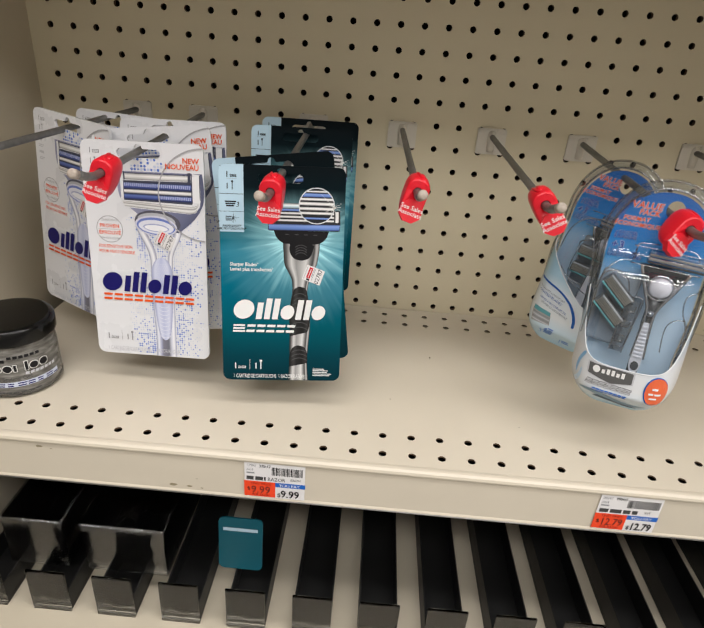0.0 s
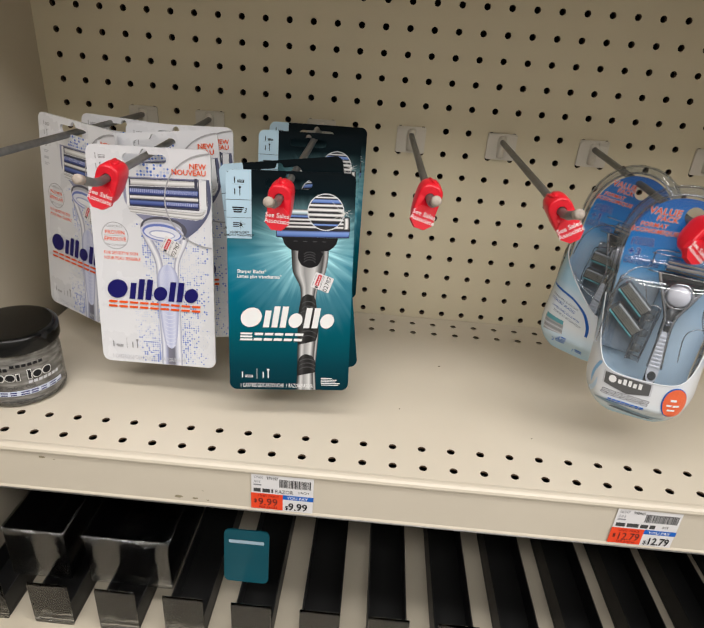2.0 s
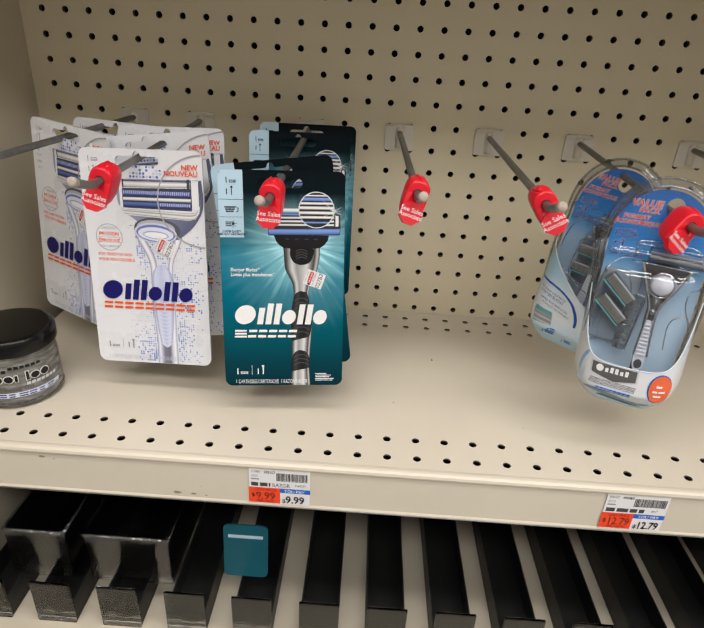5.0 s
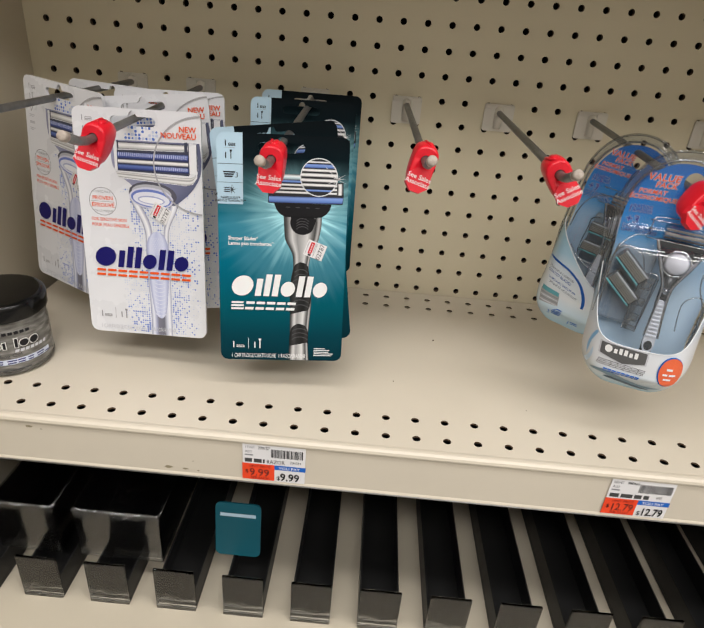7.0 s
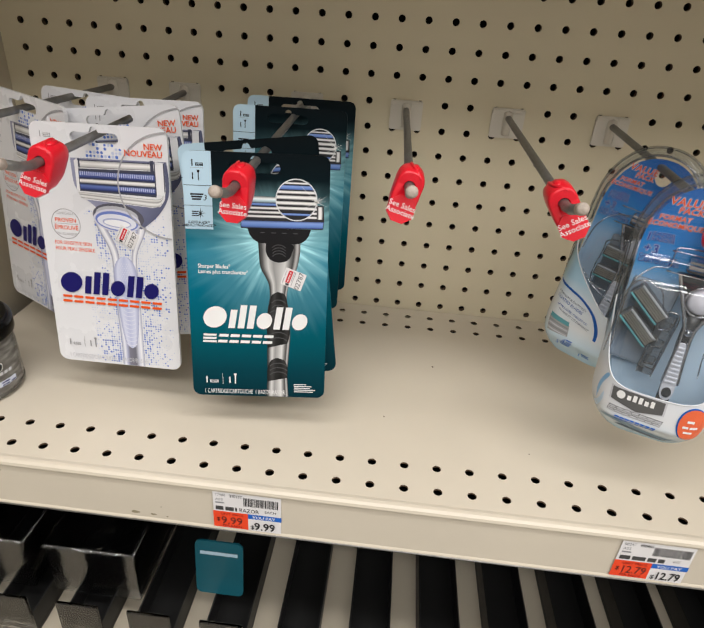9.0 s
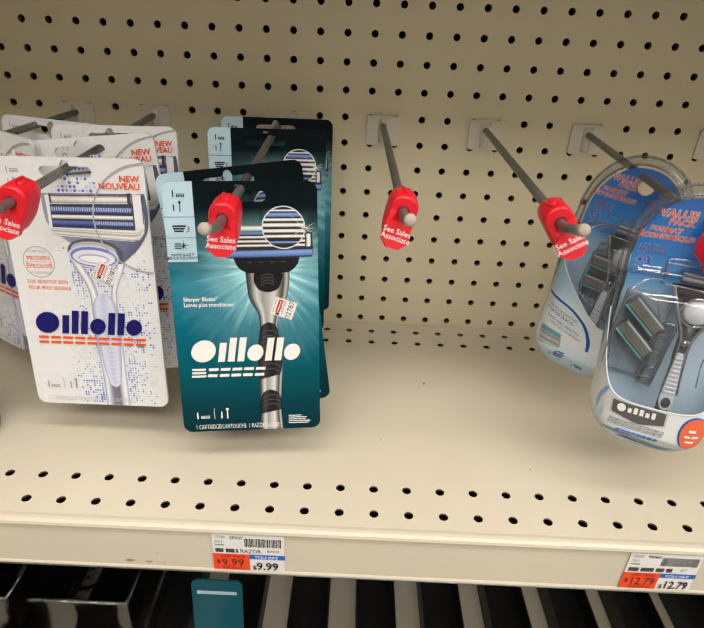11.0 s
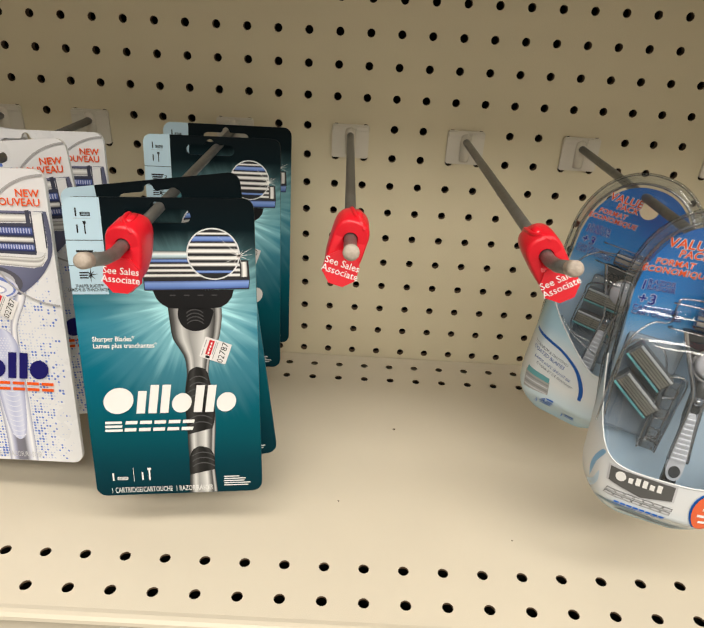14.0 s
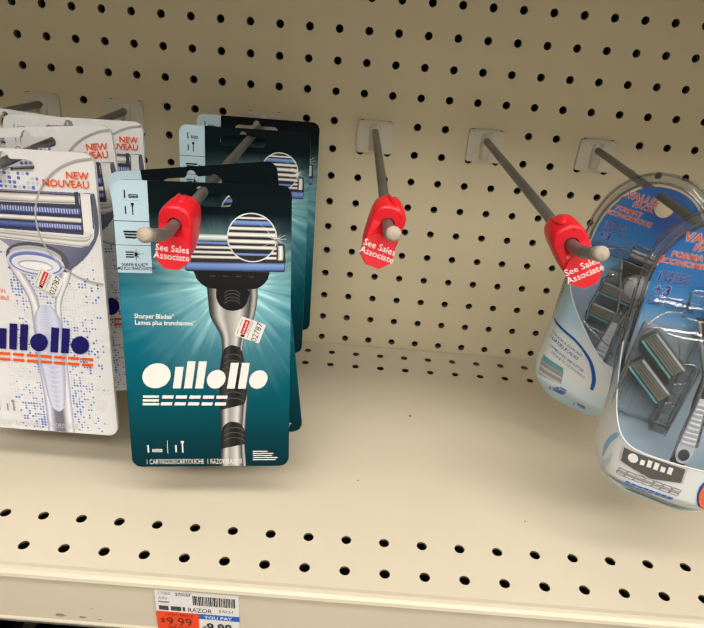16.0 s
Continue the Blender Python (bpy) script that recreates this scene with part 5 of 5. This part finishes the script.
        for polys in spaced(-0.0280, 0.0095, 0.0218, 0.0262, 7, 0.0011, 0.25):
            for lift, m, grow in ((0.0010, SHIELDGREY, 0.00035), (0.0012, LIGHTGREY, 0.0)):
                q = [[(u + (grow if i in (1, 2) else -grow), c + (grow if i > 1 else -grow)) for i, (u, c) in enumerate(p)] for p in polys]
                part("name_bar", on_front(flat_mesh("name_bar", [lean(p, 0.022, 0.0) for p in q], 0, m), 0, 0, lift), root, "outlined grey bar")
        for polys in spaced(-0.0220, 0.0070, 0.0160, 0.0193, 8, 0.0009, 0.2):
            part("line_bar", on_front(flat_mesh("line_bar", [lean(p, 0.016, 0.0) for p in polys], 0, TAGBLUE), 0, 0, 0.0012), root, "blue bar")
        part("orange_disc", on_front(flat_mesh("orange_disc", [disc(0.0275, 0.0290, 0.0092, 0.0142, 28)], 0, TAGBLUE), 0, 0, 0.0010), root)
        part("orange_disc", on_front(flat_mesh("orange_disc", [disc(0.0280, 0.0290, 0.0086, 0.0134, 28)], 0, ink("disc_orange", (0.78, 0.15, 0.06))), 0, 0, 0.0018), root, "orange printed disc")
        part("disc_print", on_front(flat_mesh("disc_print", [rect(0.0245, 0.0290, 0.0310, 0.0330), rect(0.0225, 0.0262, 0.0262, 0.0280), rect(0.0272, 0.0320, 0.0262, 0.0280), rect(0.0238, 0.0295, 0.0222, 0.0238)], 0, WHITE), 0, 0, 0.0022), root)
        wrapped("swoosh", [(-33, 14), (-22, 13.5), (-8, 9.5), (6, 6), (20, 7.5), (24, 9), (10, 9), (-4, 12.6), (-18, 17.5), (-28, 17.5)], 0.0009, ink("swoosh_steel", (0.22, 0.33, 0.42)), root)
        wrapped("swoosh", [(-20, 9), (-6, 6.4), (8, 4.2), (18, 5.2), (8, 6.6), (-6, 9.2), (-16, 11)], 0.0010, ink("swoosh_dark", (0.08, 0.13, 0.18)), root)
        wrapped("swoosh", [(-37.5, 24), (-36.0, 38), (-32.5, 48), (-34.5, 48.6), (-37.4, 41), (-38.6, 32)], 0.0009, ink("swoosh_pale", (0.24, 0.46, 0.72)), root)
        wrapped("swoosh", [(-36, 16), (-33, 26), (-33.5, 34), (-35.5, 26), (-38.5, 18)], 0.0009, ink("swoosh_soft", (0.50, 0.64, 0.78)), root)
    else:
        fold("tray_fold", [(-15, -20, 108), (-13, -22, 116), (8, -22, 120), (16, -20, 112), (15, -20, 78), (-14, -20, 76), (-15, -20, 108)], 0.0006, root)
        fold("window_fold", [(-24, -22, 84), (-10, -24, 74), (10, -24, 66)], 0.0006, root)
        fold("window_fold", [(-34, -14, 100), (-31, -14, 122), (-20, -8, 136), (10, -6, 142)], 0.0006, root)
        deep = ink("stripe_deep_blue", (0.02, 0.10, 0.38))
        up, low = [(-38, 68.6), (-24, 65.4), (-11, 61.4), (2, 54), (9, 47), (14, 38), (15, 30)], [(-38, 66.4), (-24, 63.4), (-11, 59.4), (1.0, 52), (7, 45), (11, 37), (12.4, 30)]
        part("sleeve_stripe", on_front(strip_mesh("sleeve_stripe", smooth_line(mm(*up)), smooth_line(mm(*low)), 0, deep), 0, 0, 0.0010), root, "deep blue curved stripe")
        text_blue, text_grey = ink("sleeve_text_blue", (0.02, 0.10, 0.36)), ink("sleeve_text_grey", (0.16, 0.19, 0.24))
        for body, x, z, size, m in (("TITANIUM & DIAMOND", -34.5, 58.2, 3.0, text_grey), ("COATED BLADES", -34.0, 54.0, 3.8, text_blue), ("LAMES AVEC ENDUIT DE", -30.0, 47.6, 3.0, text_blue), ("TITANE ET DE DIAMANT", -27.0, 43.0, 3.0, text_grey)):
            wrapped_text(root, body, x * MM, z * MM, size * MM, m, 13)
        wrapped("printed_cartridge", [(-33, 35), (-11, 33), (-9, 22.5), (-30, 20.5)], 0.0010, ink("cartridge_print_grey", (0.36, 0.37, 0.37)), root, "printed grey cartridge", False)
        wrapped("printed_strip", [(-32, 38), (-12, 36), (-11.4, 32), (-31.6, 33.4)], 0.0012, AQUA, root, "", False)
        for k in range(4):
            wrapped("printed_blade", [(-31.4 + 0.4 * k, 31.6 - 2.6 * k), (-11 + 0.4 * k, 30.4 - 2.3 * k), (-11 + 0.4 * k, 29.4 - 2.3 * k), (-31.2 + 0.4 * k, 30.4 - 2.6 * k)], 0.0012, LIGHTGREY if k % 2 else GREY, root, "", False)
        for body, x, z, size in (("4", -13, 15.5, 7.0), ("3", -19, 11.0, 7.0), ("1", 3, 7.0, 7.0)):
            wrapped_text(root, body, x * MM, z * MM, size * MM, TAGBLUE, 13)
        for x, z, w in ((-8.5, 19, 5.5), (-8.0, 16.6, 5.0), (-14, 14.5, 10), (-13.6, 12.2, 9), (7.5, 10.6, 7), (7.8, 8.4, 7)):
            part("small_print", on_front(flat_mesh("small_print", [rect(x * MM, (x + w) * MM, z * MM, (z + 1.1) * MM, -0.0)], 0, TAGBLUE), 0, 0, 0.0011), root)
    return tagged(root, "clear blister razor pack with blue card and pale sleeve", "razor pack", "blister razor packs")


place(blister_pack(True), (0.2136, -0.2478, 1.0419), (0.2175, -0.2275, 1.2291), -24, 0.95)
place(blister_pack(False), (0.1916, -0.1486, 1.0416), (0.2255, -0.1338, 1.2344), -36, 0.94)

# ---- jar of gel ----
def gel_jar():
    root = new("gel_jar")
    GELM, n, l, b = nodes_of("clear_gel_jar")
    b.inputs["Base Color"].default_value = (0.60, 0.585, 0.55, 1)
    b.inputs["Roughness"].default_value = 0.12
    b.inputs["Transmission Weight"].default_value = 0.45
    b.inputs["IOR"].default_value = 1.36
    tc, nz, cr = (n.new("ShaderNode" + q) for q in ("TexCoord", "TexNoise", "ValToRGB"))
    nz.inputs["Scale"].default_value, nz.inputs["Detail"].default_value = 60, 7
    mp = n.new("ShaderNodeMapping")
    mp.inputs["Scale"].default_value = (1.0, 1.0, 4.5)
    l.new(tc.outputs["Object"], mp.inputs[0])
    l.new(mp.outputs[0], nz.inputs["Vector"])
    l.new(nz.outputs["Fac"], cr.inputs[0])
    ramp(cr, [(0.34, (0.17, 0.163, 0.148)), (0.5, (0.30, 0.29, 0.268)), (0.62, (0.42, 0.41, 0.385)), (0.72, (0.62, 0.61, 0.59))])
    l.new(cr.outputs[0], b.inputs["Base Color"])
    body = part("body", lathe_mesh("body", [(0.0, 0.0), (0.032, 0.0), (0.0350, 0.0012), (0.0362, 0.004), (0.0365, 0.010), (0.0362, 0.040), (0.0352, 0.050), (0.0340, 0.056), (0.0335, 0.062), (0.0, 0.062)], GELM, 56), root, "clear jar filled with clear gel")
    part("base_ring", lathe_mesh("base_ring", [(0.0345, 0.0005), (0.0366, 0.0022), (0.0369, 0.0048), (0.0366, 0.0065)], RIM, 56), body)
    prof = [(0.0350, 0.0528), (0.0375, 0.0532), (0.0380, 0.0546), (0.0382, 0.0640), (0.0376, 0.0672), (0.0360, 0.0688), (0.0330, 0.0692), (0.0, 0.0690)]
    part("lid", lathe_mesh("lid", prof, LID, 64), root, "black ribless screw lid with faint scratches")
    part("thread", lathe_mesh("thread", [(0.0342, 0.0475), (0.0352, 0.0480), (0.0342, 0.0487)], RIM, 48), body)

    def wrap(me, z, lift):
        for p in me.vertices:
            a = p.co.x / 0.0366 - math.pi / 2
            p.co = ((0.0366 + lift) * math.cos(a), (0.0366 + lift) * math.sin(a), z + p.co.z)
        return me
    label = part("label", wrap(flat_mesh("label", [rect(-0.040 + 0.002 * k, -0.038 + 0.002 * k, 0, 0.0052) for k in range(38)], 0, ink("pale_label_band", (0.62, 0.68, 0.80))), 0.0125, 0.0004), root, "pale band with small print on the clear label", pose(0, 0, 0, 0, 0, 34))
    for z, n, w in ((0.0132, 9, 0.0068), (0.0155, 8, 0.0074)):
        part("small_print", wrap(flat_mesh("small_print", [rect(-0.036 + 0.0082 * k, -0.036 + 0.0082 * k + w * (0.7 + 0.3 * ((k * 5) % 3) / 2), 0, 0.0012) for k in range(n)], 0, NAVY), z, 0.0007), label)
    part("small_print", wrap(flat_mesh("small_print", [rect(-0.020 + 0.0060 * k, -0.0152 + 0.0060 * k, 0, 0.0014) for k in range(6)], 0, ink("label_dark_grey", (0.08, 0.08, 0.08))), 0.0062, 0.0007), label)
    for p in [rect(-0.030 + 0.0042 * k, -0.0268 + 0.0042 * k, 0.0, 0.0040 if k % 2 else 0.0032) for k in range(5)] + [rect(-0.0078 + 0.0046 * k, -0.0044 + 0.0046 * k, 0.0030, 0.0058) for k in range(6)]:
        part("brand_shape", wrap(flat_mesh("brand_shape", [p], 0, BLACK), 0.0385, 0.0007), label)
    halo = ink("name_outline", (0.72, 0.72, 0.70))
    for p in [disc(-0.0300, 0.0042, 0.0042, 0.0044, 20), rect(-0.0245, -0.0218, 0, 0.0090)] + [disc(x, 0.0034, 0.0036, 0.0034, 18) for x in (-0.0175, -0.0090)] + [rect(-0.0040, -0.0018, 0, 0.0066), rect(0.0050, 0.0074, 0, 0.0088), disc(0.0125, 0.0034, 0.0036, 0.0034, 18), disc(0.0212, 0.0034, 0.0038, 0.0036, 18)]:
        mx, mz = sum(a for a, b in p) / len(p), sum(b for a, b in p) / len(p)
        big = [(mx + (a - mx) * 1.0 + math.copysign(0.0006, a - mx), mz + (b - mz) + math.copysign(0.0006, b - mz)) for a, b in p]
        part("name_shape", wrap(flat_mesh("name_shape", [big], 0, halo), 0.0285, 0.0006), label)
        part("name_shape", wrap(flat_mesh("name_shape", [p], 0, BLACK), 0.0285, 0.0009), label, "bold black name shape")
    part("line_shapes", wrap(flat_mesh("line_shapes", [rect(0.004 + 0.0042 * k, 0.0072 + 0.0042 * k, 0, 0.0028, 0.25) for k in range(7)], 0, LIGHTGREY), 0.0238, 0.0008), label)
    me = text_mesh("Protein Styling Gel", 0.0056, ink("label_grey", (0.05, 0.05, 0.05))).copy()
    me.transform(Matrix.Translation((-0.033, 0, 0)))
    part("lettering", wrap(me, 0.0196, 0.0007), label)
    return tagged(root, "clear jar of gel with black lid standing on shelf", "jar")


jar = gel_jar()
jar.matrix_basis = pose(-0.3400, -0.2265, SHELF + 0.0005)

# ---- price tags in the shelf channel ----
def price_tag(x, number, code, price, name_bar, last):
    root = new("price_tag")
    part("paper", plate_mesh("paper", rounded(0, 0.0520, 0, 0.0385, 0.0006, 2), [], -0.0003, 0.0, PAPER), root)
    part("unit_block", flat_mesh("unit_block", [rect(-0.0004, 0.0265, 0.0006, 0.0178)], 0.0005, TAGRED), root, "orange-red unit price block")
    part("pay_band", flat_mesh("pay_band", [rect(0.0265, 0.0524, 0.0130, 0.0178)], 0.0005, TAGBLUE), root, "blue band")
    bars, p, rnd = [], 0.0235, random.Random(int(code))
    while p < 0.0495:
        w = rnd.choice((0.00035, 0.0006, 0.0009))
        bars.append(rect(p, p + w, 0.0258, 0.0345))
        p += w + rnd.choice((0.0004, 0.0006))
    part("barcode", flat_mesh("barcode", bars, 0.0005, BLACK), root)
    words(root, number, 0.0018, 0.0337, 0.0038, GREY, 0.0005, stretch=0.85)
    words(root, code, 0.0128, 0.0335, 0.0040, BLACK, 0.0005, bold=0.012, stretch=0.80)
    words(root, "A03", 0.0018, 0.0292, 0.0036, GREY, 0.0005)
    part("small_print", flat_mesh("small_print", [rect(0.0018, 0.0085, 0.0262, 0.0276)], 0.0005, GREY), root)
    part("name_bar", flat_mesh("name_bar", [rect(0.0018 + a, 0.0018 + b, 0.0192, 0.0232) for a, b in name_bar], 0.0005, ink("faded_black", (0.06, 0.06, 0.06))), root)
    if last == "EACH":
        words(root, "RAZOR", 0.0198, 0.0192, 0.0056, BLACK, 0.0005, stretch=0.82)
    words(root, last, 0.0395, 0.0208, 0.0034, BLACK, 0.0005)
    words(root, "UNIT PRICE", 0.0055, 0.0142, 0.0034, ink("dark_red_ink", (0.25, 0.01, 0.01)), 0.0007)
    words(root, "PER EACH", 0.0065, 0.0016, 0.0034, ink("dark_red_ink", (0.25, 0.01, 0.01)), 0.0007)
    words(root, "YOU PAY", 0.0300, 0.0138, 0.0042, WHITE, 0.0007, bold=0.01)
    small = 1.0 if len(price) < 5 else 0.86
    words(root, "$", 0.0020, 0.0075, 0.0055, BLACK, 0.0008)
    words(root, price, 0.0055, 0.0050, 0.0112, mat("print_maroon", (0.09, 0.01, 0.008), 0.5), 0.0008, stretch=0.88 * small)
    words(root, "$", 0.0282, 0.0022, 0.0060, BLACK, 0.0008, bold=0.01)
    words(root, price, 0.0312, 0.0020, 0.0112, BLACK, 0.0008, bold=0.02, stretch=0.85 * small)
    root.matrix_basis = pose(x, -0.3086, SHELF - 0.0440, 0.3, 0, 0)
    return tagged(root, "white paper price tag with orange and blue blocks on shelf", "price tag", "price tags")


price_tag(-0.1030, "17980", "270157", "9.99", ((0, 0.006), (0.0075, 0.0140), (0.015, 0.0165)), "EACH")
price_tag(0.1975, "08247", "990465", "12.79", ((0, 0.0075), (0.009, 0.0185), (0.020, 0.026), (0.0275, 0.032)), "KIT")

# ---- black trays on the lower shelf ----
def tray():
    root = new("display_tray")
    part("base", box_mesh("base", -0.0195, 0.0195, -0.30, 0.0, 0.0, 0.006, BLACKPL, 0.001), root)
    for x in (-0.0195, 0.0180):
        part("side", box_mesh("side", x, x + 0.0015, -0.30, 0.0, 0.006, 0.030, BLACKPL, 0.0004), root)
    part("front", box_mesh("front", -0.0195, 0.0195, -0.3030, -0.3002, 0.0, 0.055, CLEAR, 0.0008), root, "clear front stop")
    part("pusher", box_mesh("pusher", -0.0150, 0.0150, -0.052, -0.046, 0.007, 0.070, BLACKPL, 0.001), root)
    return tagged(root, "narrow black plastic pusher tray on the lower shelf", "tray", "black trays")


t0 = tray()
t0.matrix_basis = pose(-0.372, -0.005, 0.7655)
for k in range(1, 13):
    copy_thing(t0, pose(-0.372 + 0.0665 * k, -0.005, 0.7655))


# ---- clear bins and a pack on the trays ----
def clear_bin(x0, x1):
    root = new("clear_bin")
    w = x1 - x0
    for name, box in (("front", (0, w, -0.180, -0.178)), ("back", (0, w, -0.002, 0.0)), ("side", (0, 0.002, -0.178, -0.002)), ("side", (w - 0.002, w, -0.178, -0.002))):
        part(name, box_mesh(name, *box, 0.0, 0.064, RIM, 0.0008), root)
    part("base", box_mesh("base", 0.002, w - 0.002, -0.178, -0.002, 0.0, 0.002, RIM), root)
    part("lip", tube_mesh("lip", [(0, -0.181, 0.064), (w, -0.181, 0.064), (w, 0, 0.064), (0, 0, 0.064), (0, -0.181, 0.064)], 0.0016, RIM, 8, False), root)
    root.matrix_basis = pose(x0, -0.100, 0.7965)
    return tagged(root, "open clear plastic bin standing on the black trays", "bin", "clear bins")


clear_bin(-0.358, -0.297)
clear_bin(-0.277, -0.193)
spare = new("card_pack")
part("card", plate_mesh("card", rounded(-0.023, 0.023, 0, 0.066, 0.006), [], -0.001, 0.001, TEALC), spare)
part("card_stripe", flat_mesh("card_stripe", [rect(-0.018, 0.018, 0.050, 0.054)], 0.0013, PALEBLUE), spare)
spare.matrix_basis = pose(-0.121, -0.262, 0.7965, -6, 0, 0)
tagged(spare, "small dark teal card pack standing in a black tray", "razor pack")

# ---- crumbs on the shelf ----
for x, y, r in ((0.065, -0.121, 0.0010), (0.020, -0.208, 0.0006), (0.142, -0.236, 0.0005)):
    bm = bmesh.new()
    bmesh.ops.create_icosphere(bm, subdivisions=2, radius=r)
    for v in bm.verts:
        v.co *= 0.75 + 0.5 * random.random()
        v.co.z *= 0.6
    tagged(part("crumb", bm_mesh("crumb", bm, HOLE), None, "", pose(x, y, SHELF + r * 0.45)), "tiny dark speck of dirt lying on the shelf", "crumb", "crumbs")
